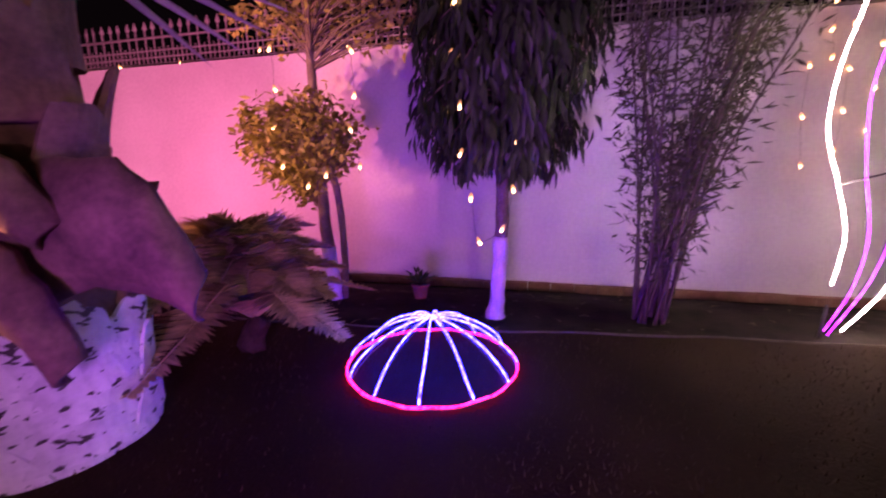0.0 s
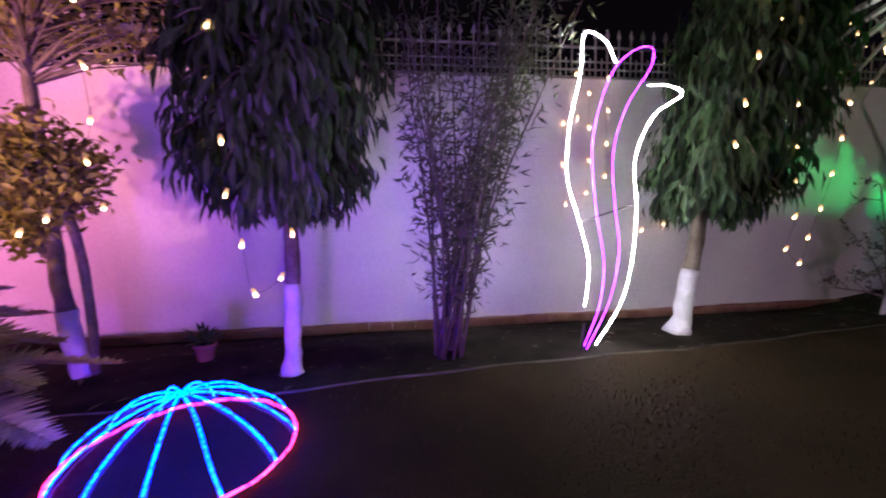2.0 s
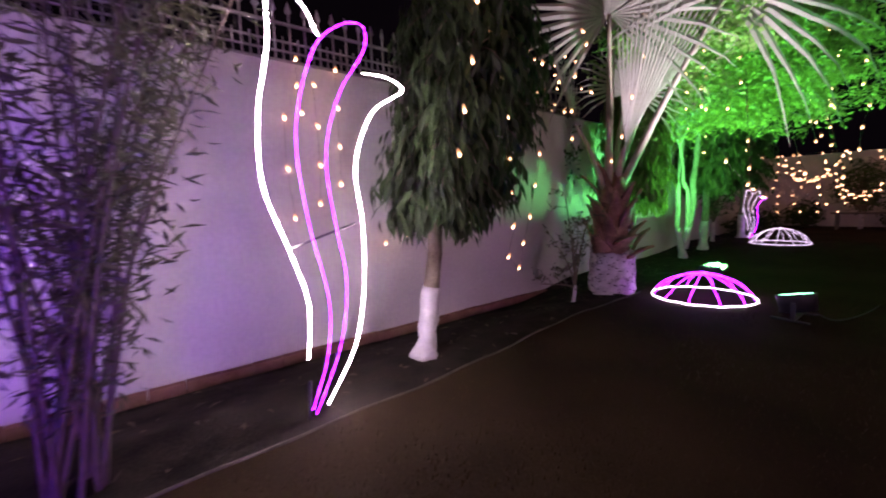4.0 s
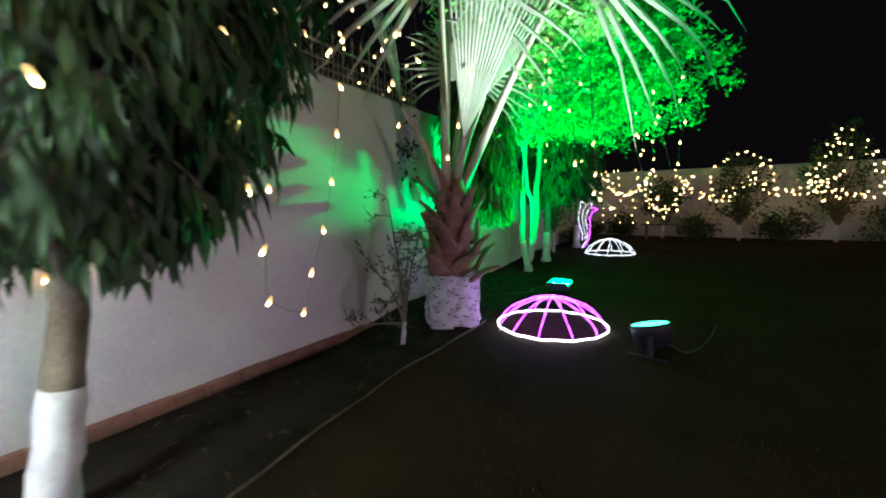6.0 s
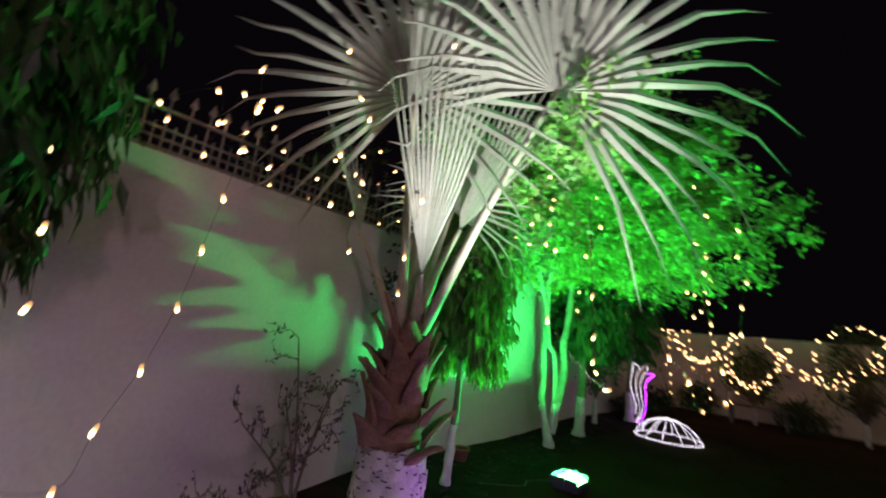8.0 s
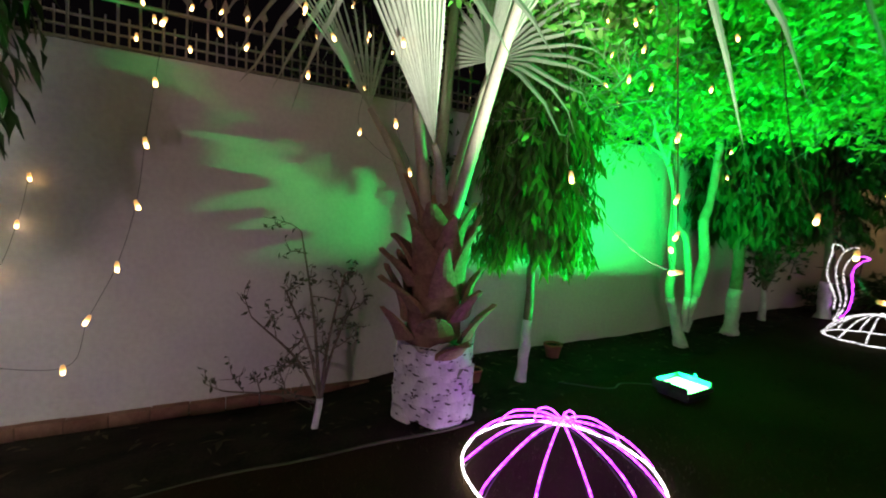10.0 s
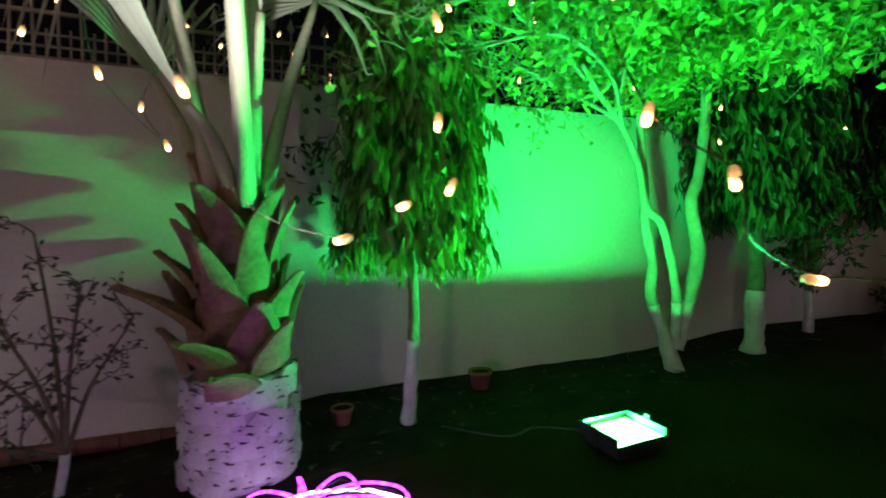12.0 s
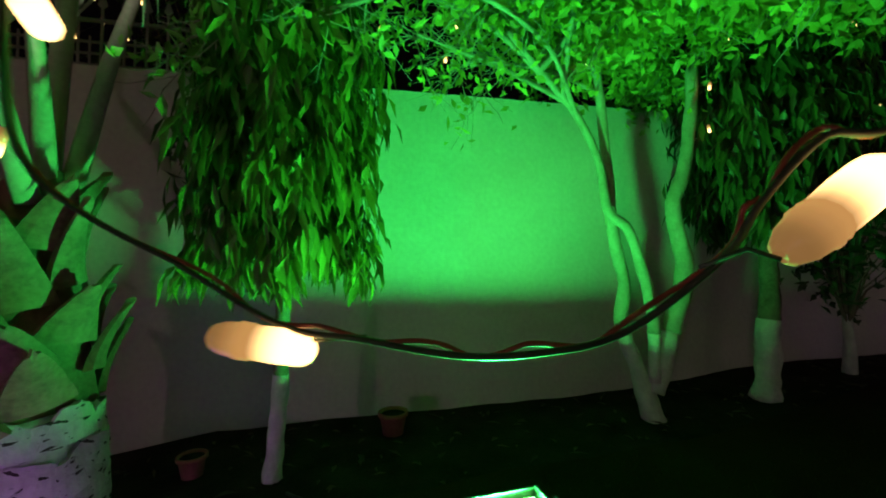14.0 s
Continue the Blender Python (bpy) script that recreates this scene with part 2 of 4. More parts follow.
def lawn_z(x):
    """The lawn sags a little by the palm and climbs towards its far end."""
    t = max(0.0, min(1.0, (x - 9.0) / 2.4))
    return 0.15 * t * t * (3 - 2 * t) - 0.045 * math.exp(-((x - 6.0) / 1.3) ** 2)


def bed_z(x, y):
    """The bed dips towards the wall near the start and lies a little higher further on."""
    near = max(0.0, min(1.0, (y + 1.0) / 0.9))
    lift = max(0.0, min(1.0, (x - 5.0) / 1.5))
    return lawn_z(x) * (1 if x > 8.5 else 0.6) - 0.02 + near * (-0.19 + 0.21 * lift) + 0.015 * noise.noise(Vector((x * 2.3, y * 2.3, 0))) + 0.006 * noise.noise(Vector((x * 14, y * 14, 3)))


def sheet(xs, rows, zf):
    mb = MB()
    for x in xs:
        for y in rows(x):
            mb.v.append((x, y, zf(x, y)))
    k = len(rows(xs[0]))
    for i in range(len(xs) - 1):
        for j in range(k - 1):
            a = i * k + j
            mb.f.append((a, a + k, a + k + 1, a + 1))
    return mb


mb = MB()
mb.add([(-400, -400, -0.22), (400, -400, -0.22), (400, 400, -0.22), (-400, 400, -0.22)], [(0, 1, 2, 3)])
solid("ground", mb, M_SOIL, "dark bare ground beyond the garden walls", "ground", "structure")
xs = [-9 + 0.1 * i for i in range(270)]
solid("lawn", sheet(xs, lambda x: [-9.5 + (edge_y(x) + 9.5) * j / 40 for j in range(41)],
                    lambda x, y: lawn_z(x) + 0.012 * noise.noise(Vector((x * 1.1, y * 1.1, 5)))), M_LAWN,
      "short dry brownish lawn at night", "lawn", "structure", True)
solid("planting_bed", sheet(xs, lambda x: [edge_y(x) + (0.05 - edge_y(x)) * j / 22 for j in range(23)], bed_z), M_SOIL,
      "dark damp soil bed along the garden wall", "soil bed", "structure", True)
mb = MB()
mb.tube([(x, edge_y(x), lawn_z(x)) for x in xs[::2] if x < 6.3], 0.011, 6, True, 0.35)
solid("lawn_edging", mb, M_EDGE, "thin pale edging between lawn and soil bed", "edging", "structure", True)

# ---- boundary wall, its plinth and the lattice on top ----
mb = MB()
mb.box((4.3, 0.11, 1.05), (27.0, 0.22, 2.70))
solid("wall_north", mb, M_WALL, "tall plastered white boundary wall lit in pink and green", "wall", "structure")
mb = MB()
for i in range(62):
    mb.box((-8.9 + i * 0.24, -0.035, -0.165 + rnd.uniform(-0.005, 0.005)), (0.232, 0.07 + rnd.uniform(-0.008, 0.008), 0.085))
solid("plinth", mb, M_PLINTH, "low reddish brick course at the foot of the wall", "plinth", "structure")
mb = MB()
mb.box((17.7, -6.0, 1.05), (0.22, 12.0, 2.5))
solid("wall_east", mb, M_WALL, "plastered boundary wall at the far end of the lawn", "wall", "structure")
mb = MB()
mb.box((-9.1, -4.5, 1.1), (0.2, 9.2, 2.6))
solid("wall_west", mb, M_WALL, "plain plastered side wall", "wall", "structure")
mb = MB()
mb.box((4.3, -9.6, 1.6), (27.0, 0.25, 3.6))
solid("wall_south", mb, M_HOUSE, "plain house wall behind the lawn", "wall", "structure")


def lattice():
    fence = thing("lattice_fence", (0, 0.11, 2.40), "white painted iron lattice with spear finials on the wall", "fence", kind="structure")
    x0, x1 = -8.8, 6.9
    for z, r in ((0.05, 0.009), (0.13, 0.007), (0.21, 0.007), (0.36, 0.011)):
        part("rail", MB().box(((x0 + x1) / 2, 0, z), (x1 - x0, r * 2, r * 2)), M_IRON, fence)
    bar = MB().box((0, 0, 0.22), (0.014, 0.014, 0.44))
    bar.add([(0, 0, 0.56), (0.030, 0, 0.47), (0, 0.008, 0.44), (-0.030, 0, 0.47), (0, -0.008, 0.44)],
            [(0, 1, 2), (0, 2, 3), (0, 3, 4), (0, 4, 1), (1, 4, 3, 2)])
    me = bar.obj("bar", M_IRON, False)
    for i in range(int((x1 - x0) / 0.135)):
        part("bar", me, M_IRON, fence, m=pose(x0 + 0.07 + i * 0.135, rnd.uniform(-0.003, 0.003), 0, 0, rnd.uniform(-1.5, 1.5), rnd.uniform(-20, 20)))
    short = MB().box((0, 0, 0.13), (0.010, 0.010, 0.24)).obj("short_bar", M_IRON, False)
    for i in range(int((x1 - x0) / 0.135)):
        part("short_bar", short, M_IRON, fence, m=pose(x0 + 0.137 + i * 0.135, 0, 0))


lattice()


# ---- trees with drooping crowns ----
def trunk_pts(base, top, bend, n=9):
    base, top = Vector(base), Vector(top)
    out = []
    for i in range(n):
        t = i / (n - 1)
        p = base.lerp(top, t)
        p += Vector((noise.noise(base * 3 + Vector((t * 2.5, 0, 0))), noise.noise(base * 3 + Vector((0, t * 2.5, 9))), 0)) * bend * math.sin(math.pi * min(1, t * 1.2))
        out.append(p)
    return out


def drooping_tree(x, y, r, lime, z0, z1, half, lean=0.0, sprays=190, flare=1.5, label="", round_foot=0.35, leaf=None, shift=0.0):
    tree = thing("tree", (x, y, bed_z(x, y) - 0.02), label, "tree", "drooping trees along the wall")
    pts = spline(trunk_pts((0, 0, 0), (lean, 0, z1 - 0.2), 0.05, 14), 60)
    low = [p for p in pts if p.z < lime]
    high = [low[-1] - Vector((0, 0, 0.015))] + [p for p in pts if p.z >= lime]
    foot = [r * (1.04 + (flare - 1) * max(0.0, 1 - p.z / 0.16) ** 1.5 + 0.08 * noise.noise(Vector((p.z * 14, x, y)))) for p in low]
    part("limewashed_trunk", MB().tube(low, foot, 14, True, 0.35), M_LIME, tree, "white limewashed trunk foot")
    part("trunk", MB().tube(high, [r * (0.94 - 0.6 * i / len(high)) for i in range(len(high))], 10, True, 0.2), M_BARK, tree)
    limbs, crown = MB(), MB()
    for k in range(sprays):
        u = (k + rnd.random()) / sprays
        z = z0 + (z1 - z0) * u
        body = min(1.0, 1 - round_foot + round_foot * math.sin(min(1.0, u / 0.25) * math.pi / 2)) * (1.0 - 0.6 * max(0, u - 0.65) / 0.35)
        a = k * 2.39996 + rnd.uniform(-0.3, 0.3)
        lump = 1 + 0.16 * noise.noise(Vector((math.cos(a) * 1.6, math.sin(a) * 1.6, z * 2.2 + x)))
        rad = half * body * lump * rnd.uniform(0.72, 1.05)
        axis = Vector((lean * z / z1 + shift * min(1.0, 1.6 * u + 0.35), 0, z + 0.22))
        out = Vector((math.cos(a), math.sin(a), 0))
        mid = axis + out * rad * 0.6 + Vector((0, 0, 0.06))
        end = axis + out * rad + Vector((0, 0, -0.12))
        limbs.tube(spline([axis, mid, end], 5), [0.010, 0.008, 0.006, 0.005, 0.003], 4, False)
        for j in range(38):
            t = rnd.uniform(0.2, 1.0) ** 0.7
            p = axis.lerp(mid, t * 2) if t < 0.5 else mid.lerp(end, t * 2 - 1)
            p = p + Vector((rnd.gauss(0, 0.045), rnd.gauss(0, 0.045), rnd.gauss(0, 0.035)))
            ln = rnd.uniform(0.10, 0.205)
            if p.z - ln < z0 - 0.03:
                ln = max(0.05, p.z - z0 + 0.03)
            d = out * rnd.uniform(0.05, 0.45) + Vector((rnd.gauss(0, 0.25), rnd.gauss(0, 0.25), -1.0))
            crown.leaf(p, d, out + gauss3(0.4), ln, rnd.uniform(0.030, 0.052), 0.3, 0.42)
    part("branching", limbs, M_BARK, tree)
    part("crown", crown, leaf or M_ASHOKA, tree, "dense drooping lance-shaped leaves")
    return tree


drooping_tree(-0.34, -1.45, 0.052, 0.66, 0.98, 3.3, 0.63, 0.06, 230, 1.5, "slim tree with limewashed foot and dense drooping dark crown", 0.45)
drooping_tree(2.80, -1.10, 0.070, 0.60, 0.90, 3.2, 0.59, 0.36, 250, 1.7, "tree with limewashed foot and drooping crown strung with bulbs", 0.40, shift=0.27)
drooping_tree(6.98, -0.71, 0.042, 0.57, 0.94, 2.95, 0.50, 0.10, 210, 1.25, "slender tree with drooping leaves lit green by the floodlight", 0.08, M_ASHOKA_LIT)
drooping_tree(10.35, -0.58, 0.075, 0.60, 1.08, 3.1, 0.62, 0.15, 180, 1.3, "tree with limewashed foot and dark drooping crown in shade", 0.3)
drooping_tree(12.6, -0.65, 0.075, 0.60, 1.05, 3.0, 0.60, 0.0, 90, 1.3, "tree with limewashed foot beyond the green-lit tree", 0.3)


# ---- forked tree with a wide leafy canopy ----
def branching(mb, tips, p, d, length, r, depth, spread):
    pts = [p]
    for i in range(4):
        d = (d + gauss3(0.14) + Vector((0, 0, 0.04))).normalized()
        pts.append(pts[-1] + d * length / 4)
    mb.tube(pts, [r * (1 - 0.11 * i) for i in range(5)], 6 if r > 0.012 else 4, False)
    tips += pts[1:] if depth <= 1 else []
    if depth == 0:
        return
    for k in range(3):
        side = gauss3(1.0)
        side = (side - d * side.dot(d)).normalized()
        branching(mb, tips, pts[2 + (k % 3)], (d + side * spread).normalized(), length * rnd.uniform(0.55, 0.8), r * 0.55, depth - 1, spread)


CANOPY = []  # twig ends from which bulb strings hang


def forked_tree():
    tree = thing("forked_tree", (9.42, -0.56, 0.0), "forked pale-barked tree with leafy canopy lit bright green", "tree")
    stems = {
        "left": [(0.0, 0.0, -0.03), (-0.10, 0.04, 0.34), (-0.20, 0.06, 0.66), (-0.17, 0.06, 0.93), (-0.26, 0.04, 1.27), (-0.31, 0.0, 1.58), (-0.38, -0.04, 2.10), (-0.43, -0.08, 2.35), (-0.43, -0.12, 2.80), (-0.38, -0.15, 3.15)],
        "middle": [(-0.02, -0.02, 0.26), (-0.03, -0.05, 0.59), (-0.10, -0.08, 0.89), (-0.24, -0.11, 1.27), (-0.39, -0.10, 1.42), (-0.44, -0.08, 1.75), (-0.61, -0.10, 2.05), (-0.85, -0.15, 2.25), (-1.15, -0.3, 2.42)],
        "right": [(0.0, 0.0, 0.18), (0.13, -0.02, 0.58), (0.23, -0.05, 1.03), (0.14, -0.06, 1.45), (0.24, -0.06, 1.71), (0.32, -0.06, 2.16), (0.35, -0.07, 2.54), (0.52, -0.1, 2.76), (0.90, -0.2, 3.02)],
    }
    twigs, tips = MB(), []
    for key, pts in stems.items():
        full = spline(pts, 48)
        r0 = {"left": 0.050, "middle": 0.040, "right": 0.062}[key]
        low = [p for p in full if p.z < 0.60]
        high = [low[-1]] + [p for p in full if p.z >= 0.60]
        part("limewashed_stem", MB().tube(low, [r0 * (1.5 - 0.5 * min(1, i / len(low) * 1.6)) if key == "left" else r0 * 1.02 for i in range(len(low))], 10, True, 0.3), M_LIME, tree, "white limewashed stem foot")
        part("stem", MB().tube(high, [r0 * (1 - 0.6 * i / len(high)) * (1 + 0.10 * noise.noise(Vector((i * 0.45, r0 * 90, 0)))) for i in range(len(high))], 10, True, 0.25), M_SMOOTHBARK, tree)
        for k in range({"left": 7, "middle": 6, "right": 7}[key]):
            p = full[int(47 * (0.80 + 0.028 * k))]
            a = k * 2.4 + {"left": 0.4, "middle": 2.2, "right": 1.1}[key]
            reach = p + Vector((math.cos(a) * 1.25, math.sin(a) * 0.85 - 0.35, rnd.uniform(0.25, 0.75)))
            bough = spline([p, p.lerp(reach, 0.45) + Vector((0, 0, 0.16)) + gauss3(0.06), reach], 14)
            twigs.tube(bough, [0.022 - 0.0010 * h for h in range(14)], 7, False)
            for g in range(5):
                q = gauss3(1.0).normalized() * rnd.random() ** 0.33
                goal = Vector((-0.35 + q.x * 2.55, -1.05 + q.y * 1.75, 3.05 + q.z * 1.0))
                goal.x += {"left": -0.5, "middle": -0.5, "right": 0.8}[key]
                start = bough[rnd.randrange(3, 14)]
                if goal.z < 2.4 or (goal - start).length > 2.2:
                    goal = start.lerp(goal, 0.6) + Vector((0, 0, 0.4))
                way = goal - start
                limb = spline([start, start + way * 0.35 + Vector((0, 0, 0.14)) + gauss3(0.08), start + way * 0.7 + Vector((0, 0, 0.10)) + gauss3(0.08), goal], 10)
                twigs.tube(limb, [0.011 - 0.0008 * h for h in range(10)], 5, False)
                for h in range(2, 10):
                    for _ in range(2):
                        d = (gauss3(0.8) + way.normalized() * 0.7).normalized()
                        branching(twigs, tips, limb[h], d, rnd.uniform(0.22, 0.42), 0.005, 1, 0.8)
    # long low boughs that arch over towards the palm, thin twigs hanging at their ends
    sparse = []
    for path, r in (([(-0.43, -0.08, 2.32), (-0.80, -0.25, 2.53), (-1.35, -0.55, 2.70), (-1.85, -0.8, 2.60), (-2.35, -0.9, 2.30)], 0.024),
                    ([(-0.43, -0.06, 2.22), (-0.80, -0.10, 2.32), (-1.25, -0.15, 2.32), (-1.7, -0.25, 2.38)], 0.016),
                    ([(-0.61, -0.10, 2.05), (-0.95, -0.35, 2.35), (-1.55, -0.6, 2.42), (-2.1, -0.55, 2.28), (-2.75, -0.45, 2.12)], 0.018)):
        bough = spline(path, 30)
        twigs.tube(bough, [r * (1 - 0.022 * h) for h in range(30)], 6, False)
        for h in range(9, 30):
            for _ in range(2):
                d = (gauss3(0.7) + (bough[h] - bough[h - 1]).normalized() * 0.8 + Vector((0, 0, -0.05))).normalized()
                branching(twigs, sparse, bough[h], d, rnd.uniform(0.18, 0.40), 0.0042, 1, 0.7)
    CANOPY.extend(p + tree.location for p in tips if p.z > 2.6)
    part("branching", twigs, M_SMOOTHBARK, tree)
    leaves = MB()
    for p in tips:
        if p.z < 2.12:
            continue
        for j in range(2 if p.z < 2.45 else 5):
            leaves.leaf(p + gauss3(0.06), gauss3(1.0) + Vector((0, 0, -0.1)), gauss3(1), rnd.uniform(0.055, 0.10), rnd.uniform(0.026, 0.048), 0.2)
    for p in sparse:
        for j in range(2):
            if rnd.random() < 0.28:
                leaves.leaf(p + gauss3(0.04), gauss3(1.0), gauss3(1), rnd.uniform(0.05, 0.10), rnd.uniform(0.022, 0.042), 0.2)
    part("crown", leaves, M_LEAF, tree, "loose clumps of small light green leaves")
    return tree


forked_tree()


# ---- shrub tree with yellowish leaves ----
def yellow_tree():
    tree = thing("croton_tree", (-1.80, -1.28, -0.04), "small tree with yellow-green leaves pruned into a ball", "tree")
    pts = spline([(0.06, 0, 0), (0.0, 0, 0.45), (-0.03, 0, 1.0), (-0.05, 0, 1.75), (-0.07, 0, 2.9)], 24)
    low = [p for p in pts if p.z < 0.5]
    part("limewashed_trunk", MB().tube(low, 0.062, 10, True, 0.3), M_LIME, tree, "white limewashed trunk foot")
    part("trunk", MB().tube([p for p in pts if p.z >= 0.45], [0.055 - 0.0015 * i for i in range(len([p for p in pts if p.z >= 0.45]))], 10, True, 0.25), M_BARK, tree)
    part("trunk", MB().tube(spline([(0.12, 0.02, 0.0), (0.15, 0, 0.4), (0.12, 0, 0.9), (0.05, 0, 1.2)], 12), 0.03, 8, True, 0.2), M_BARK, tree)
    twigs, leaves = MB(), MB()
    for k in range(560):
        low = k < 360
        if low:
            p = gauss3(1).normalized() * (rnd.random() ** 0.4)
            wide = 0.62 + 0.38 * (p.z + 0.6)
            c = Vector((-0.18, 0.0, 1.32)) + Vector((p.x * 0.52 * wide, p.y * 0.45 * wide, p.z * 0.42))
            if c.z < 1.0 and abs(c.x + 0.1) > 0.42:
                continue
        else:
            a = rnd.uniform(0, 6.28)
            q = rnd.random() ** 0.5
            c = Vector((0.12 + math.cos(a) * q * 0.80, math.sin(a) * q * 0.5, rnd.uniform(2.15, 3.0)))
        axis = Vector((-0.04, 0, max(0.8, c.z - 0.25)))
        twigs.tube([axis, axis.lerp(c, 0.5) + Vector((0, 0, 0.04)), c], [0.007, 0.005, 0.003], 4, False)
        for j in range(9):
            d = gauss3(1) + Vector((0, 0, -0.35)) + (c - axis).normalized() * 0.6
            leaves.leaf(c + gauss3(0.055), d, gauss3(0.6) + Vector((0, 0, 1)), rnd.uniform(0.05, 0.10), rnd.uniform(0.028, 0.05), 0.2)
    part("branching", twigs, M_BARK, tree)
    part("crown", leaves, M_YELLOWLEAF, tree, "glossy yellow-green oval leaves")


yellow_tree()


# ---- cane clump ----
def cane_clump():
    clump = thing("bamboo_clump", (0.75, -1.33, -0.03), "clump of thin dark canes with narrow leaves", "bamboo")
    leaves = MB()
    for k in range(20):
        a = rnd.uniform(0, 6.28)
        b = Vector((math.cos(a) * 0.10, math.sin(a) * 0.09, 0))
        top = Vector((rnd.uniform(-0.40, 0.95), rnd.uniform(-0.35, 0.35), rnd.uniform(2.0, 2.9)))
        pts = spline([b, b.lerp(top, 0.4) + Vector((-0.04 * top.x, 0, 0.12)), top], 16)
        cane = MB().tube(pts, [0.013 - 0.0006 * i for i in range(16)], 6, True)
        part("cane", cane, M_CANE, clump)
        for i in range(4, 16):
            dens = 20 if pts[i].z > 1.0 else 9
            for j in range(dens):
                p = pts[i].lerp(pts[i - 1], rnd.random())
                d = gauss3(0.7) + Vector((0, 0, 0.25))
                q = p + d.normalized() * rnd.uniform(0.02, 0.16)
                leaves.leaf(q, d + gauss3(0.5), gauss3(1), rnd.uniform(0.06, 0.12), rnd.uniform(0.012, 0.022), 0.2)
    part("foliage", leaves, M_BAMBOOLEAF, clump, "sparse narrow olive leaves")


cane_clump()


# ---- palms ----
def fan_leaf(parent, base, hub, face, radius, spread=115, blades=30, droop=0.35, closed=0.0):
    """A fan frond: a petiole from base to hub and pleated blades round the hub."""
    base, hub = Vector(base), Vector(hub)
    frond = part("frond", MB().tube(spline([base, base.lerp(hub, 0.5) + Vector((0, 0, 0.08)), hub], 10), [0.050 - 0.0034 * i for i in range(10)], 7, True), M_PETIOLE, parent, "pale stout leaf stalk")
    axis = (hub - base).normalized()
    face = Vector(face)
    face = (face - axis * face.dot(axis)).normalized()
    side = axis.cross(face)
    mb = MB()
    for k in range(blades):
        u = (k + 0.5) / blades * 2 - 1
        a = radians(spread) * u * (1 - closed)
        d = (axis * math.cos(a) + side * math.sin(a) + face * (0.10 + 0.15 * abs(u)) * (1 - closed)).normalized()
        across = (side * math.cos(a) - axis * math.sin(a)).normalized()
        ln = radius * (1 - 0.22 * abs(u) ** 2) * rnd.uniform(0.92, 1.05)
        half = radians(spread) / blades * 0.98 * (1 - closed * 0.75)
        split = 0.36
        rows = []
        for i, t in enumerate((0.0, 0.2, split, 0.7, 0.88, 1.0)):
            g = Vector((0, 0, -1)) * droop * ln * max(0, t - 0.35) ** 2 * (0.6 + 0.9 * abs(u)) * rnd.uniform(0.7, 1.3)
            p = hub + d * ln * t + g
            w = ln * half * min(t, split) * (1.0 if t <= split else (1 - (t - split) / (1 - split)) ** 0.75)
            rows.append((p - across * w, p + face * w * 0.55, p + across * w))
        k0 = len(mb.v)
        for r3 in rows:
            mb.v += [tuple(q) for q in r3]
        for i in range(len(rows) - 1):
            a0 = k0 + i * 3
            mb.f += [(a0, a0 + 1, a0 + 4, a0 + 3), (a0 + 1, a0 + 2, a0 + 5, a0 + 4)]
    part("fan", mb, M_PALM, frond, "silvery pleated fan of stiff blades", False)


def boot_mesh(w, ln, taper=0.80, spray=0.30):
    """An old leaf base: a scooped, thick, torn wedge that stands out from the trunk."""
    mb, n, m = MB(), 7, 6
    top, bot = [], []
    for i in range(n):
        t = i / (n - 1)
        half = w * (1.0 - taper * t ** 1.2)
        for j in range(m):
            s = j / (m - 1) * 2 - 1
            x = half * s
            torn = 0.10 * ln * (noise.noise(Vector((s * 3.1, w * 40, ln * 30))) + (0.5 - abs(s)) * 0.9) * (1 if i == n - 1 else 0)
            z = ln * t + torn
            yo = 0.02 + spray * ln * t ** 1.6 + 0.30 * w * (1 - s * s) * (1 - 0.5 * t)
            top.append((x, -yo, z))
            bot.append((x * 0.96, -yo + 0.016 + 0.02 * (1 - t) + 0.02 * (1 - s * s), z - 0.005))
    k = len(top)
    mb.v = top + bot
    for i in range(n - 1):
        for j in range(m - 1):
            a = i * m + j
            mb.f += [(a, a + 1, a + m + 1, a + m), (k + a, k + a + m, k + a + m + 1, k + a + 1)]
        a = i * m
        mb.f += [(a, a + m, k + a + m, k + a), (a + m - 1, k + a + m - 1, k + a + 2 * m - 1, a + 2 * m - 1)]
    for j in range(m - 1):
        a = (n - 1) * m + j
        mb.f.append((a, a + 1, k + a + 1, k + a))
    return mb


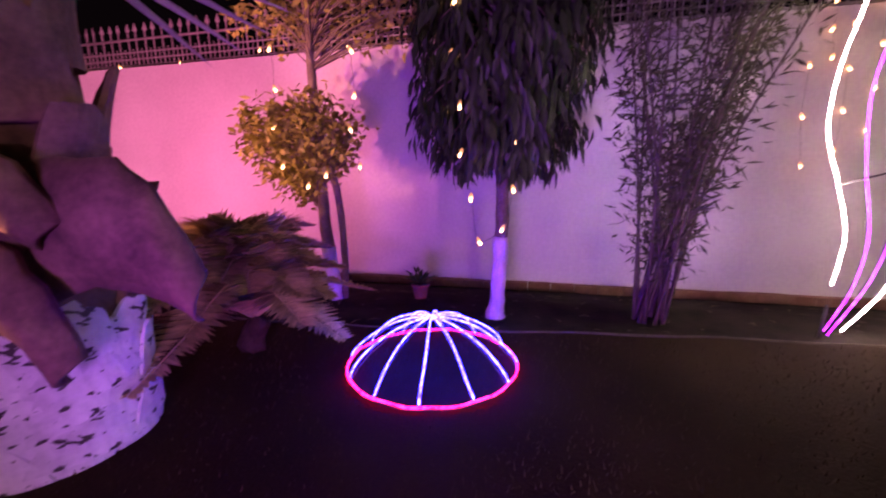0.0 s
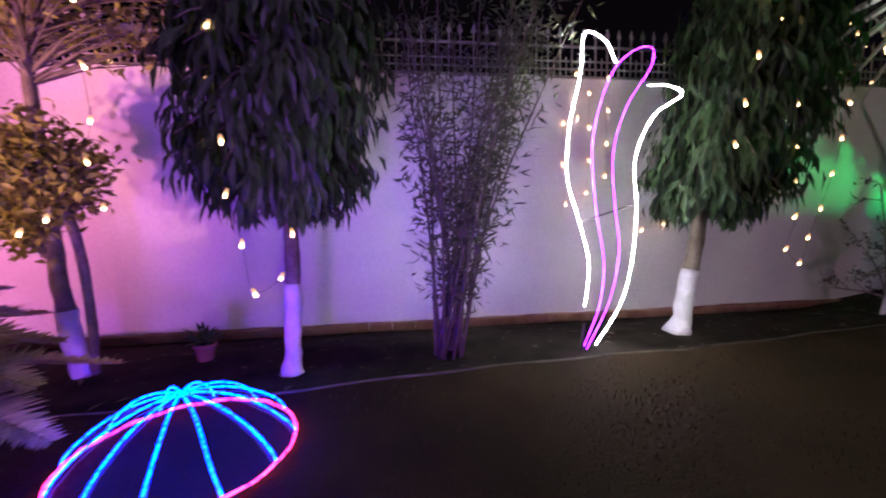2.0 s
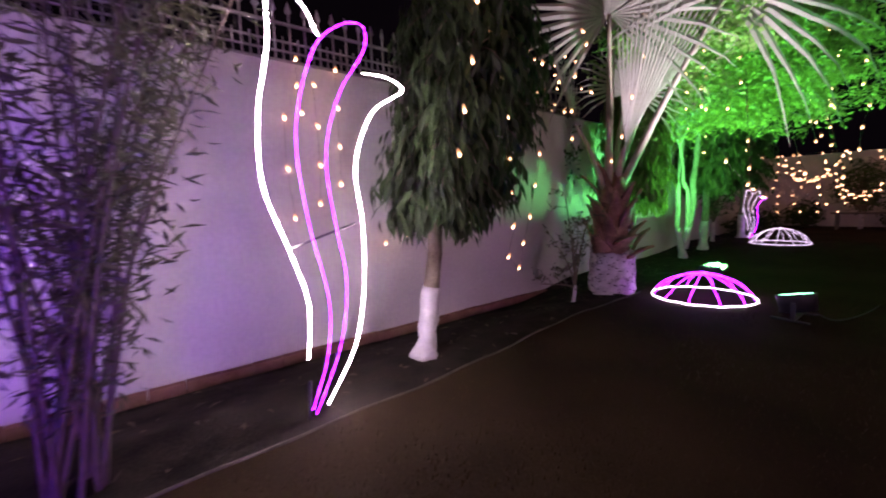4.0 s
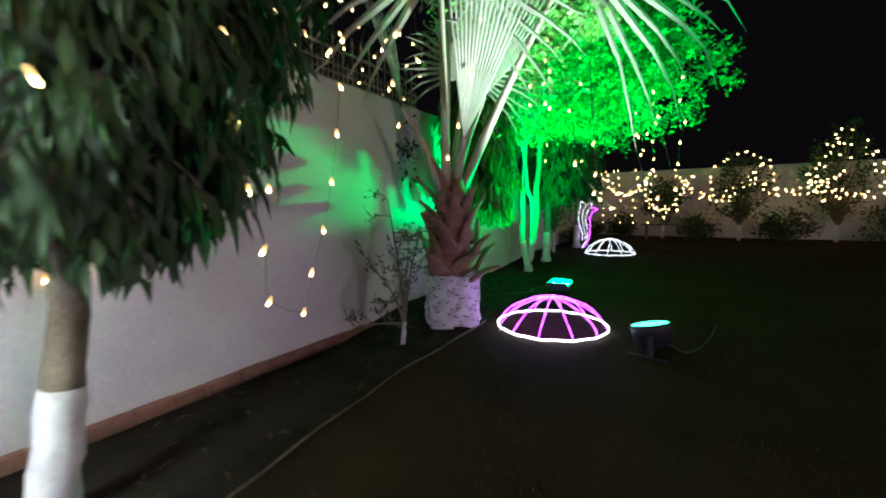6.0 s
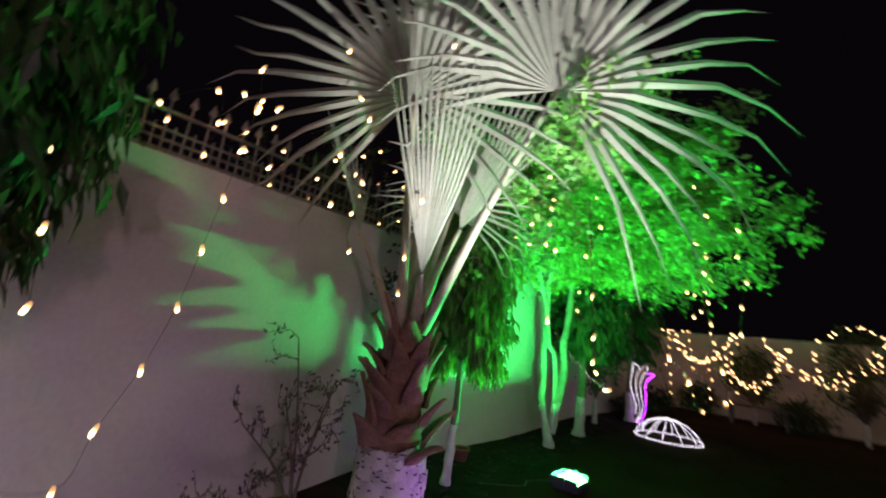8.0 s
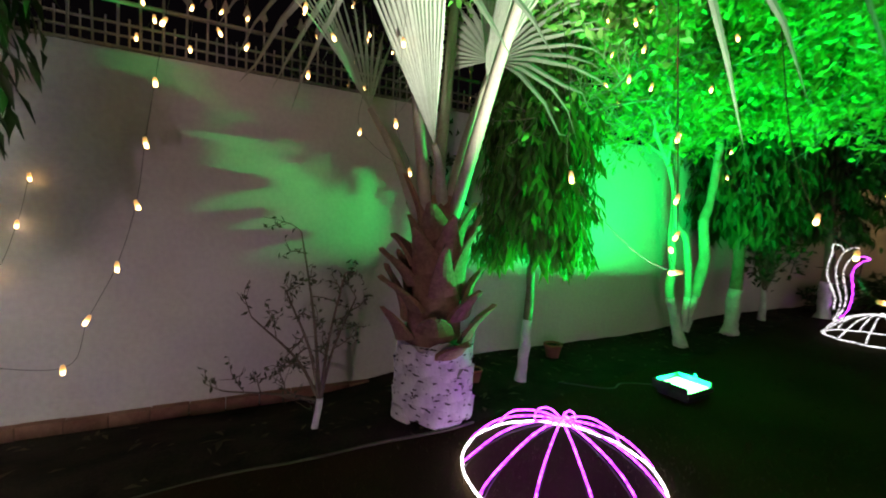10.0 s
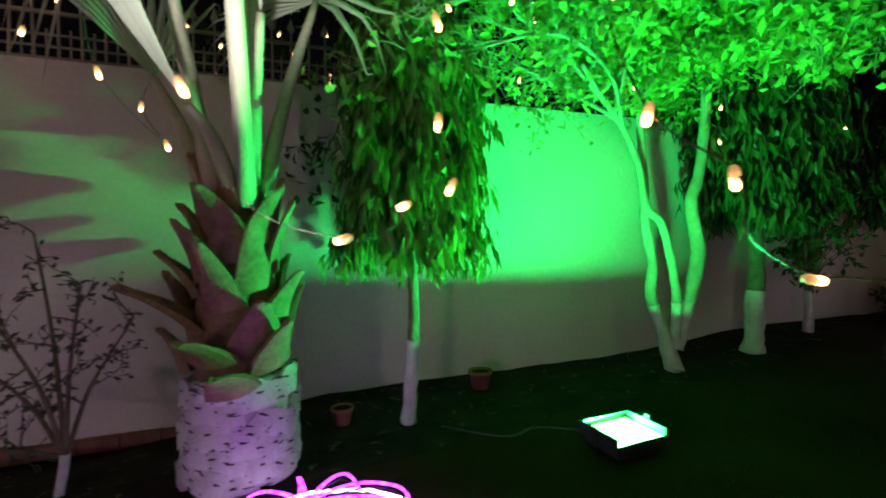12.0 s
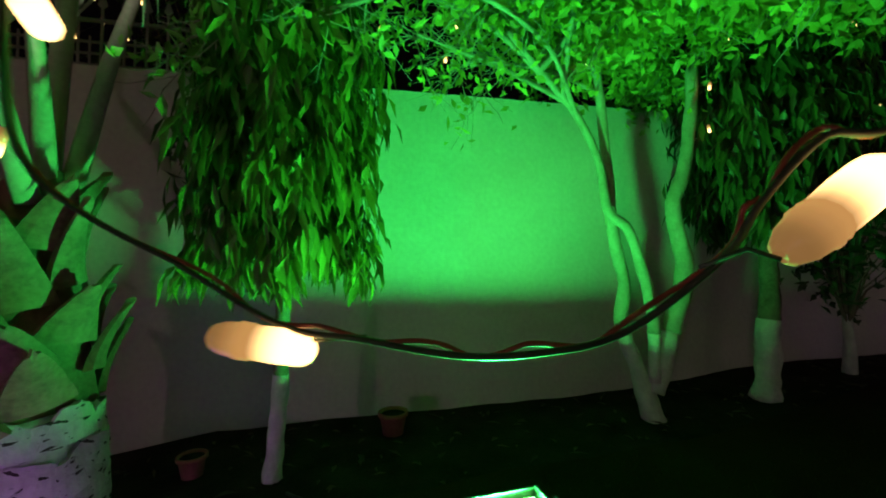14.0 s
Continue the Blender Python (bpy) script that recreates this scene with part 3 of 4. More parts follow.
def palm(at, r, lime, crown, fronds, label, boots=24, size=1.0, dry=None):
    dry = dry or M_BOOT
    tree = thing("fan_palm", at, label, "palm tree", "fan palms")
    n, seg = 26, 40
    mb = MB()
    for i in range(n):
        z = lime * i / (n - 1)
        for s in range(seg):
            a = 2 * math.pi * s / seg
            ridge = abs(math.sin(a * 4 + z * 13)) * 0.5 + abs(math.sin(a * 4 - z * 15)) * 0.5
            q = r * (1.04 - 0.10 * z / lime + 0.11 * (ridge - 0.5) + 0.10 * noise.noise(Vector((math.cos(a) * 3, math.sin(a) * 3, z * 9))))
            mb.v.append((math.cos(a) * q, math.sin(a) * q, z - 0.03))
    for i in range(n - 1):
        for s in range(seg):
            a, b = i * seg + s, i * seg + (s + 1) % seg
            mb.f.append((a, b, b + seg, a + seg))
    mb.f.append(tuple((n - 1) * seg + s for s in range(seg)))
    part("limewashed_trunk", mb, M_LIMEPALM, tree, "limewashed ridged trunk foot with dark cracks")
    part("trunk", MB().tube([(0, 0, lime - 0.05), (0, 0, lime + 0.3), (0, 0, crown)], [r * 0.86, r * 0.70, r * 0.42], 14, True, 0.3), dry, tree)
    scar = [boot_mesh(q * size, h * size, 0.55, 0.10).obj("leaf_scar", M_LIMEPALM, False) for q, h in ((0.12, 0.15), (0.10, 0.17), (0.14, 0.13))]
    for k in range(48):
        u = (k + 0.5) / 48
        m = pose(0, 0, 0, 0, 0, k * 137.5 + rnd.uniform(-8, 8)) @ pose(0, -r * (0.93 - 0.06 * u), lime * u * 0.98 - 0.10, rnd.uniform(-6, 6), rnd.uniform(-18, 18), 0)
        part("leaf_scar", scar[k % 3], M_LIMEPALM, tree, m=m)
    tp = 0.80 if size <= 1.0 else 0.45
    shapes = [boot_mesh(q * size, h * size, tp, 0.40 if size <= 1.0 else 0.16).obj("leaf_base", dry, False) for q, h in ((0.125, 0.30), (0.105, 0.36), (0.135, 0.25))]
    for k in range(boots):
        u = k / (boots - 1)
        z = lime - 0.06 + (crown - lime - 0.18) * u
        a = k * 137.5 + rnd.uniform(-10, 10)
        rad = r * (0.90 - 0.50 * u)
        tilt = (rnd.uniform(0, 12) if k % 5 else 26) - 10 * u + (13 * (1 - u) if math.cos(radians(a)) > 0.2 else 0)
        m = pose(0, 0, 0, 0, 0, a) @ pose(0, -rad, z, tilt, rnd.uniform(-14, 14), 0)
        part("leaf_base", shapes[k % 3], dry, tree, m=m)
    for base, hub, face, radius, spread, droop, closed in fronds:
        fan_leaf(tree, base, hub, face, radius, spread, int(8 + spread * 0.16), droop, closed)
    return tree


def cracked_lime():
    m = mat("cracked_limewash", (0.50, 0.47, 0.47), (0.78, 0.75, 0.74), 7, 0.9, 0.9, 40)
    n, l = m.node_tree.nodes, m.node_tree.links
    p = n["Principled BSDF"]
    src = p.inputs["Base Color"].links[0].from_socket
    co, wave, ramp, mix = n.new("ShaderNodeTexCoord"), n.new("ShaderNodeTexNoise"), n.new("ShaderNodeValToRGB"), n.new("ShaderNodeMix")
    mp = n.new("ShaderNodeMapping")
    mp.inputs["Scale"].default_value = (13, 13, 30)
    mp.inputs["Rotation"].default_value = (0.5, 0.3, 0)
    wave.inputs["Scale"].default_value, wave.inputs["Detail"].default_value = 1.0, 8
    l.new(co.outputs["Object"], mp.inputs[0])
    l.new(mp.outputs[0], wave.inputs["Vector"])
    ramp.color_ramp.elements[0].position, ramp.color_ramp.elements[1].position = 0.385, 0.415
    l.new(wave.outputs["Fac"], ramp.inputs[0])
    mix.data_type = "RGBA"
    mix.inputs[6].default_value = (0.05, 0.04, 0.035, 1)
    l.new(ramp.outputs[0], mix.inputs[0])
    l.new(src, mix.inputs[7])
    l.new(mix.outputs[2], p.inputs["Base Color"])
    return m


M_LIMEPALM = cracked_lime()
palm((6.02, -0.92, 0.0), 0.262, 0.50, 1.50, [
    ((-0.10, 0.0, 1.35), (-0.44, -0.16, 3.25), (-0.75, -0.65, -0.1), 1.60, 145, 0.35, 0.0),
    ((0.06, -0.10, 1.35), (0.11, -1.16, 3.26), (-0.72, -0.5, -0.45), 1.60, 128, 0.60, 0.0),
    ((0.0, -0.06, 1.38), (-0.17, -0.24, 1.80), (-0.8, -0.6, 0), 1.85, 46, 0.0, 0.66),
    ((0.06, 0.0, 1.38), (0.16, -0.30, 2.25), (-0.8, -0.6, 0), 1.60, 50, 0.1, 0.55),
    ((0.10, 0.06, 1.36), (0.42, 0.05, 2.55), (-0.7, -0.7, 0.1), 0.95, 120, 0.7, 0.0),
    ((0.0, 0.08, 1.35), (0.20, 0.10, 4.30), (-0.7, -0.7, 0), 1.35, 110, 0.2, 0.0),
    ((-0.12, 0.05, 1.30), (-0.46, 0.26, 2.10), (0.6, -0.8, 0.2), 1.15, 42, 0.3, 0.0),
], "fan palm with limewashed foot, dry leaf bases and silvery fronds", 29)
big_palm = palm((-1.95, -3.27, 0.0), 0.31, 0.54, 2.30, [
    ((-0.05, 0.05, 2.2), (0.0, 0.55, 2.60), (0, -0.4, 1), 1.20, 95, 0.9, 0.0),
    ((-0.10, 0.05, 2.2), (-0.7, 0.4, 2.75), (0, -0.4, 1), 1.20, 105, 0.6, 0.0),
    ((0.0, 0.0, 2.2), (0.0, 0.0, 3.2), (0.3, -1, 0), 1.30, 60, 0.1, 0.4),
], "large fan palm with limewashed foot and broad torn leaf bases", 24, 1.35, M_BOOTDARK)


def hanging_base(parent, line, halves, thick=0.03):
    """A broad dead leaf base that stands out from the trunk and folds down at its end."""
    line = spline([Vector(p) for p in line], 12)
    halves = spline([Vector(p) for p in halves], 12)
    mb, m = MB(), 7
    for back in (0, 1):
        for i in range(12):
            for j in range(m):
                q = j / (m - 1) * 2 - 1
                p = line[i] + halves[i] * q + Vector((0.3, -1, 0)) * (0.07 * (1 - q * q) + 0.012 * noise.noise(Vector((i * 0.5, q * 3, 2.0))) - back * thick)
                mb.v.append(tuple(p + Vector((0.02, 0, 0.02)) * noise.noise(Vector((i * 0.9, q * 2.2, 7.0)))))
    k = 12 * m
    for i in range(11):
        for j in range(m - 1):
            a = i * m + j
            mb.f += [(a, a + 1, a + m + 1, a + m), (k + a, k + a + m, k + a + m + 1, k + a + 1)]
        for a, b in ((i * m, i * m + m), (i * m + 2 * m - 1, i * m + m - 1)):
            mb.f.append((a, b, k + b, k + a))
    for j in range(m - 1):
        a = 11 * m + j
        mb.f.append((a, a + 1, k + a + 1, k + a))
    part("leaf_base", mb, M_BOOTDARK, parent, "broad dry leaf base folded down at its torn end")


hanging_base(big_palm, [(0.16, -0.12, 0.82), (0.42, -0.10, 0.89), (0.61, -0.04, 0.85), (0.76, 0.02, 0.62)],
             [(-0.02, 0, 0.25), (0.0, 0, 0.22), (0.00, 0.0, 0.21), (0.02, 0, 0.09)])
hanging_base(big_palm, [(0.10, -0.22, 0.66), (0.26, -0.26, 0.72), (0.36, -0.24, 0.62), (0.44, -0.20, 0.42)],
             [(-0.03, 0, 0.17), (0.0, 0, 0.16), (0.03, 0.0, 0.13), (0.05, 0, 0.05)])
hanging_base(big_palm, [(-0.05, -0.26, 0.86), (0.14, -0.30, 0.98), (0.30, -0.24, 1.00), (0.40, -0.16, 0.86)],
             [(-0.02, 0, 0.20), (0.02, 0, 0.18), (0.05, 0.0, 0.12), (0.05, 0, 0.05)])
fan_leaf(big_palm, (-0.10, 0.14, 2.00), (0.036, 0.20, 1.965), (0.35, -1, 0.2), 1.0, 30, 8, 0.10)

# ---- cycad ----
def cycad(at):
    plant = thing("cycad", at, "low cycad with stiff feathery fronds beside the rope-light dome", "cycad")
    part("trunk", MB().tube([(0, 0, -0.03), (0, 0, 0.06), (0, 0, 0.15), (0, 0, 0.21)], [0.07, 0.085, 0.075, 0.03], 14, True, 0.9), M_SHAG, plant, "shaggy dark stump")
    for k in range(40):
        a = k * 2.39996 + rnd.uniform(-0.2, 0.2)
        lift = (k / 39) ** 0.7
        out = Vector((math.cos(a), math.sin(a), 0))
        ln = rnd.uniform(0.82, 1.08) * (1 - 0.15 * lift) * (1 - 0.38 * max(0.0, math.cos(a)))
        flat = 1 - 0.55 * lift
        pts = spline([Vector((0, 0, 0.2)), Vector((0, 0, 0.2)) + out * ln * 0.42 * flat + Vector((0, 0, 0.10 + 0.42 * lift)), Vector((0, 0, 0.10)) + out * ln * (flat + 0.1) + Vector((0, 0, 0.02 + 0.62 * lift))], 26)
        frond = part("frond", MB().tube(pts, [0.012 - 0.0004 * i for i in range(26)], 5, False), M_CYCAD, plant)
        blades = MB()
        for i in range(3, 26):
            d = (pts[i] - pts[i - 1]).normalized()
            s = d.cross(Vector((0, 0, 1))).normalized()
            up = s.cross(d)
            w = 0.19 * math.sin(math.pi * min(1.0, (i - 1.0) / 25) ** 0.75) + 0.05
            for h in range(3):
                p = pts[i].lerp(pts[i - 1], h / 3)
                for q in (-1, 1):
                    blades.leaf(p, s * q + d * rnd.uniform(0.45, 0.65) + up * rnd.uniform(0.25, 0.5), up, w * rnd.uniform(0.9, 1.08), 0.026, 0.2, 0.35)
        tagged(part("leaflet_fringe", blades, M_CYCAD, frond), "stiff narrow tan-green leaflets", kind="stuff")


cycad((-1.72, -2.36, 0.0))


# ---- young plant with limewashed stem ----
def young_tree():
    plant = thing("young_tree", (5.20, -0.88, bed_z(5.2, -0.88) - 0.02), "thin leafless-looking young tree with limewashed stem", "tree")
    part("limewashed_stem", MB().tube(spline([(0, 0, 0), (0.015, 0, 0.1), (0.03, 0, 0.22)], 6), 0.022, 8, True, 0.2), M_LIME, plant, "white limewashed stem")
    mb, tips, leaves = MB(), [], MB()
    for k, top in enumerate([(-0.10, 0.05, 1.30), (-0.38, 0.0, 0.78), (0.28, 0.12, 0.85), (-0.20, -0.1, 0.95), (-0.50, 0.1, 0.30), (0.15, -0.1, 1.05)]):
        pts = spline([(0.03, 0, 0.20), (top[0] * 0.35 + 0.02, top[1] * 0.4, 0.2 + (top[2] - 0.2) * 0.5), top], 9)
        mb.tube(pts, [0.013 - 0.001 * i for i in range(9)], 5, False)
        for i in range(3, 9):
            d = (gauss3(0.8) + Vector((0, 0, 0.4))).normalized()
            branching(mb, tips, pts[i], d, 0.16, 0.005, 1, 0.8)
    part("branching", mb, M_BARK, plant)
    for p in tips:
        if rnd.random() < 0.8:
            leaves.leaf(p, gauss3(1), gauss3(1), rnd.uniform(0.03, 0.055), rnd.uniform(0.014, 0.024))
    part("foliage", leaves, M_BAMBOOLEAF, plant)


young_tree()


# ---- rope-light domes ----
def dome(at, rad, h, rib_mat, ring_mat, label, ribs=12, gap=0.10, rope=0.0062, turn=0.1):
    d = thing("rope_light_dome", at, label, "rope light dome", "rope-light domes on the lawn")
    n = 48
    ring = [(math.cos(2 * math.pi * i / n) * rad, math.sin(2 * math.pi * i / n) * rad, 0.022 + 0.004 * math.sin(i * 1.7)) for i in range(n + 1)]
    part("ring", MB().tube(ring, rope, 8, False), ring_mat, d, "glowing rope ring on the grass")
    part("frame", MB().tube([(x * 0.995, y * 0.995, z - 0.012) for x, y, z in ring], 0.004, 5, False), M_DARKIRON, d)
    for k in range(ribs):
        a = 2 * math.pi * k / ribs + turn
        pts = []
        for i in range(15):
            t = i / 14
            th = (1 - gap) * math.pi / 2 * t + 0.03
            q = rad * math.sin(th) * (1 + 0.012 * math.sin(t * 9 + k))
            pts.append((math.cos(a + 0.02 * math.sin(t * 6 + k * 2)) * q, math.sin(a + 0.02 * math.sin(t * 6 + k * 2)) * q, 0.02 + h * (1 - math.sin(th) ** 2) ** 0.75))
        rib = part("rib", MB().tube(pts, 0.0050, 8, True), rib_mat, d)
        part("wire", MB().tube([(math.cos(a) * rad * math.sin(s) * 0.985, math.sin(a) * rad * math.sin(s) * 0.985, h * (1 - math.sin(s) ** 2) ** 0.75) for s in (0.1, 0.35, 0.6, 0.9, 1.2, 1.56)], 0.003, 4, False), M_DARKIRON, rib)
    part("knot", MB().tube([(0, 0, h + 0.004), (0.03, 0.01, h + 0.035), (0.05, -0.02, h + 0.02)], 0.008, 6, True), rib_mat, d)
    return d


dome((-0.60, -2.355, 0.0), 0.465, 0.262, R_BLUE, R_PINK, "dome of blue rope lights with a pink ring on the lawn", turn=0.14)
dome((6.36, -1.875, -0.045), 0.535, 0.275, R_MAGENTA, R_COOL, "dome of magenta rope lights with a white ring on the lawn", rope=0.0066)
dome((11.45, -1.60, 0.15), 0.49, 0.30, R_SOFT, R_SOFT, "dome of white rope lights with a white ring on the lawn")


# ---- rope-light flowers ----
def flower(at, s, strokes, label, turn=0):
    f = thing("rope_light_flower", at, label, "rope light flower", "rope-light flowers")
    f.rotation_euler = (0, 0, radians(turn))
    for name, pts, material, w in strokes:
        run = []
        for x, z in pts:
            lean = 0.08 - 0.075 * z
            g = 1 + lean / 2.69
            run.append((((x + 1.59) * g - 1.59) * s, (lean + 0.006 * math.sin(x * 5 + z * 3)) * s, ((z - 1.01) * g + 1.01) * s))
        run = spline(run, 70)
        petal = part(name, MB().tube(run, w, 8, True), material, f)
        part("wire_frame", MB().tube([p + Vector((0, 0.014, 0)) for p in run[::3]], 0.004, 5, True), M_DARKIRON, petal)
    part("cross_bar", MB().tube([(-0.10 * s, 0.02, 0.95 * s), (0.30 * s, 0.02, 1.07 * s)], 0.007, 6, True), M_DARKIRON, f)
    part("stake", MB().tube([(-0.02 * s, 0.085, -0.12), (0.0, 0.085, 0.2 * s)], 0.010, 6, True), M_DARKIRON, f)
    return f


PETAL_L = [(0.15, 2.04), (0.07, 2.18), (-0.08, 2.22), (-0.11, 1.95), (-0.18, 1.62), (-0.19, 1.28), (-0.10, 0.98), (-0.02, 0.70), (-0.02, 0.51), (-0.04, 0.35)]
PETAL_M = [(-0.04, 0.06), (0.07, 0.34), (0.10, 0.66), (0.02, 1.09), (-0.01, 1.54), (0.11, 1.95), (0.27, 2.12), (0.41, 2.15), (0.41, 2.02), (0.24, 1.76), (0.14, 1.43), (0.17, 1.05), (0.21, 0.74), (0.15, 0.38), (-0.02, 0.03)]
PETAL_R = [(0.40, 1.90), (0.55, 1.90), (0.65, 1.84), (0.44, 1.69), (0.31, 1.39), (0.33, 1.05), (0.31, 0.66), (0.23, 0.34), (0.05, 0.06)]
flower((1.75, -1.52, 0.0), 1.0, [("petal", PETAL_L, R_WHITE, 0.0046), ("petal", PETAL_M, R_MAGENTA, 0.0036), ("petal", PETAL_R, R_WHITE, 0.0046)],
       "tall flower outline of white and magenta rope lights in the bed")
flower((12.45, -0.82, 0.15), 0.51, [("petal", PETAL_L, R_SOFT, 0.006), ("petal", PETAL_M, R_SOFT, 0.005), ("petal", PETAL_R, R_MAGENTA, 0.004)],
       "white and violet rope-light flower at the far end of the bed", -70)


# ---- lamps on the lawn ----
def floodlight():
    f = thing("floodlight", FLOOD, "green LED floodlight lying face up on the grass", "floodlight")
    w, d, h = 0.36, 0.30, 0.10
    tilt = pose(0, 0, 0.0, 0, 0, 4)
    body = MB()
    body.box((0, 0, 0.012), (w, d, 0.024))
    part("back_cover", MB().box((0, 0, -0.022), (w * 0.82, d * 0.80, 0.043)), M_BLACK, f, smooth=False, m=tilt)
    for k in range(9):
        part("cooling_fin", MB().box((-0.12 + 0.03 * k, 0, -0.024), (0.006, d * 0.92, 0.038)), M_BLACK, f, smooth=False, m=tilt)
    for sx, sy, lx, ly, hh in ((0, -1, w, 0.012, 0.012), (0, 1, w, 0.012, 0.043), (-1, 0, 0.012, d - 0.03, 0.050), (1, 0, 0.012, d - 0.03, 0.050)):
        body.box((sx * (w / 2 - 0.009), sy * (d / 2 - 0.009), 0.024 + hh / 2), (lx, ly, hh))
    part("housing", body, M_BLACK, f, smooth=False, m=tilt)
    glass = MB()
    glass.add([(-w / 2 + 0.02, -d / 2 + 0.02, 0.030), (w / 2 - 0.02, -d / 2 + 0.02, 0.030), (w / 2 - 0.02, d / 2 - 0.02, 0.030), (-w / 2 + 0.02, d / 2 - 0.02, 0.030)], [(0, 1, 2, 3)])
    part("reflector", glass, G_FLOOD, f, "glaring green reflector plate", False, tilt)
    for sx in (-1, 1):
        part("bracket", MB().box((sx * (w / 2 + 0.012), 0, 0.04), (0.012, 0.03, 0.10)), M_BLACK, f, smooth=False, m=tilt)
    part("cable", MB().tube(spline([(-0.15, 0.1, 0.02), (-0.4, 0.25, 0.01), (-0.6, 0.2, 0.012), (-0.9, 0.45, 0.012)], 20), 0.006, 6), M_BLACK, f)


def par_can():
    f = thing("spotlight", PAR, "black LED par spotlight tilted up at the palm", "spotlight")
    aim = Vector((0.10, 0.22, 1.0)).to_track_quat("Z", "Y").to_matrix().to_4x4()
    m = Matrix.Translation((0, 0, 0.150)) @ aim @ Matrix.Diagonal((1.35, 1.35, 0.62, 1.0))
    can = MB()
    seg = 24
    for z, q in ((-0.14, 0.07), (-0.12, 0.105), (0.10, 0.115), (0.145, 0.118), (0.145, 0.105), (0.12, 0.10)):
        can.v += [(math.cos(2 * math.pi * s / seg) * q, math.sin(2 * math.pi * s / seg) * q, z) for s in range(seg)]
    for i in range(5):
        for s in range(seg):
            a, b = i * seg + s, i * seg + (s + 1) % seg
            can.f.append((a, b, b + seg, a + seg))
    can.f.append(tuple(range(seg))[::-1])
    part("can", can, M_BLACK, f, m=m)
    lens = part("lens_plate", MB().tube([(0, 0, 0.118), (0, 0, 0.140)], 0.104, seg), G_PAR, f, "teal-white glowing lens", m=m)
    led = MB()
    for i in range(12):
        a = i * 2 * math.pi / 12
        rr = 0.08 if i % 2 else 0.045
        led.tube([(math.cos(a) * rr, math.sin(a) * rr, 0.140), (math.cos(a) * rr, math.sin(a) * rr, 0.147)], 0.014, 8)
    part("led", led, G_PAR, lens, "teal-white LED lenses")
    yoke = MB()
    for s in (-1, 1):
        yoke.box((s * 0.178, 0, 0.09), (0.012, 0.04, 0.18))
        yoke.box((s * 0.178, 0.02, 0.012), (0.03, 0.30, 0.018), pose(0, 0, 0, 0, 0, s * 12).to_3x3())
    yoke.box((0, 0, 0.012), (0.36, 0.04, 0.016))
    part("yoke", yoke, M_BLACK, f, smooth=False)
    part("cable", MB().tube(spline([(0, -0.1, 0.1), (0.1, -0.25, 0.012), (0.5, -0.4, 0.012), (1.2, -0.5, 0.012)], 20), 0.006, 6), M_BLACK, f)


floodlight()
par_can()

# ---- pots ----


def pot(at, r, h, label, plant=True):
    p = thing("plant_pot", at, label, "plant pot", "small pots in the bed")
    seg, mb = 20, MB()
    prof = [(0.02, 0), (0.72, 0), (0.95, 0.8), (1.08, 0.82), (1.08, 1.0), (0.92, 1.0), (0.88, 0.86)]
    for q, z in prof:
        mb.v += [(math.cos(2 * math.pi * s / seg) * q * r, math.sin(2 * math.pi * s / seg) * q * r, z * h) for s in range(seg)]
    for i in range(len(prof) - 1):
        for s in range(seg):
            a, b = i * seg + s, i * seg + (s + 1) % seg
            mb.f.append((a, b, b + seg, a + seg))
    part("pot", mb, M_POT, p)
    part("soil", MB().tube([(0, 0, h * 0.84), (0, 0, h * 0.87)], r * 0.9, 16), M_SOIL, p)
    if plant:
        lv = MB()
        for k in range(70):
            a = rnd.uniform(0, 6.28)
            d = Vector((math.cos(a), math.sin(a), rnd.uniform(0.2, 1.4)))
            lv.leaf(Vector((0, 0, h * 0.86)) + d * rnd.uniform(0.01, 0.07), d, Vector((0, 0, 1)), rnd.uniform(0.06, 0.12), 0.03)
        part("foliage", lv, M_ASHOKA, p)


pot((-1.03, -1.12, bed_z(-1.03, -1.12)), 0.075, 0.13, "small terracotta pot with a leafy plant")
pot((6.56, -0.60, bed_z(6.56, -0.6)), 0.07, 0.11, "small empty-looking terracotta pot in the bed", False)
pot((7.64, -0.36, bed_z(7.64, -0.36)), 0.09, 0.14, "terracotta pot standing near the wall foot", False)


# ---- strings of warm bulbs ----
def bulb_meshes():
    seg, prof_glow, prof_cap = 12, [], []
    for i in range(7):
        a = math.pi / 2 * i / 6
        prof_glow.append((math.cos(a) * 0.0095, -0.030 - math.sin(a) * 0.0095))
    prof_glow = [(0.0095, -0.006), (0.0098, -0.020)] + prof_glow
    prof_cap = [(0.003, 0.018), (0.0062, 0.016), (0.0088, 0.010), (0.0096, 0.003), (0.0104, 0.002), (0.0104, -0.001), (0.0096, -0.002), (0.0104, -0.004), (0.0095, -0.006)]
    out = []
    for prof, material in ((prof_glow, M_BULB), (prof_cap, M_BULBCAP)):
        mb = MB()
        for r, z in prof:
            mb.v += [(math.cos(2 * math.pi * s / seg) * r, math.sin(2 * math.pi * s / seg) * r, z) for s in range(seg)]
        for i in range(len(prof) - 1):
            for s in range(seg):
                a, b = i * seg + s, i * seg + (s + 1) % seg
                mb.f.append((a, b, b + seg, a + seg))
        mb.f.append(tuple(range(seg)))
        out.append(mb.obj("bulb" if material is M_BULB else "socket", material))
    return out


BULB, SOCKET = bulb_meshes()


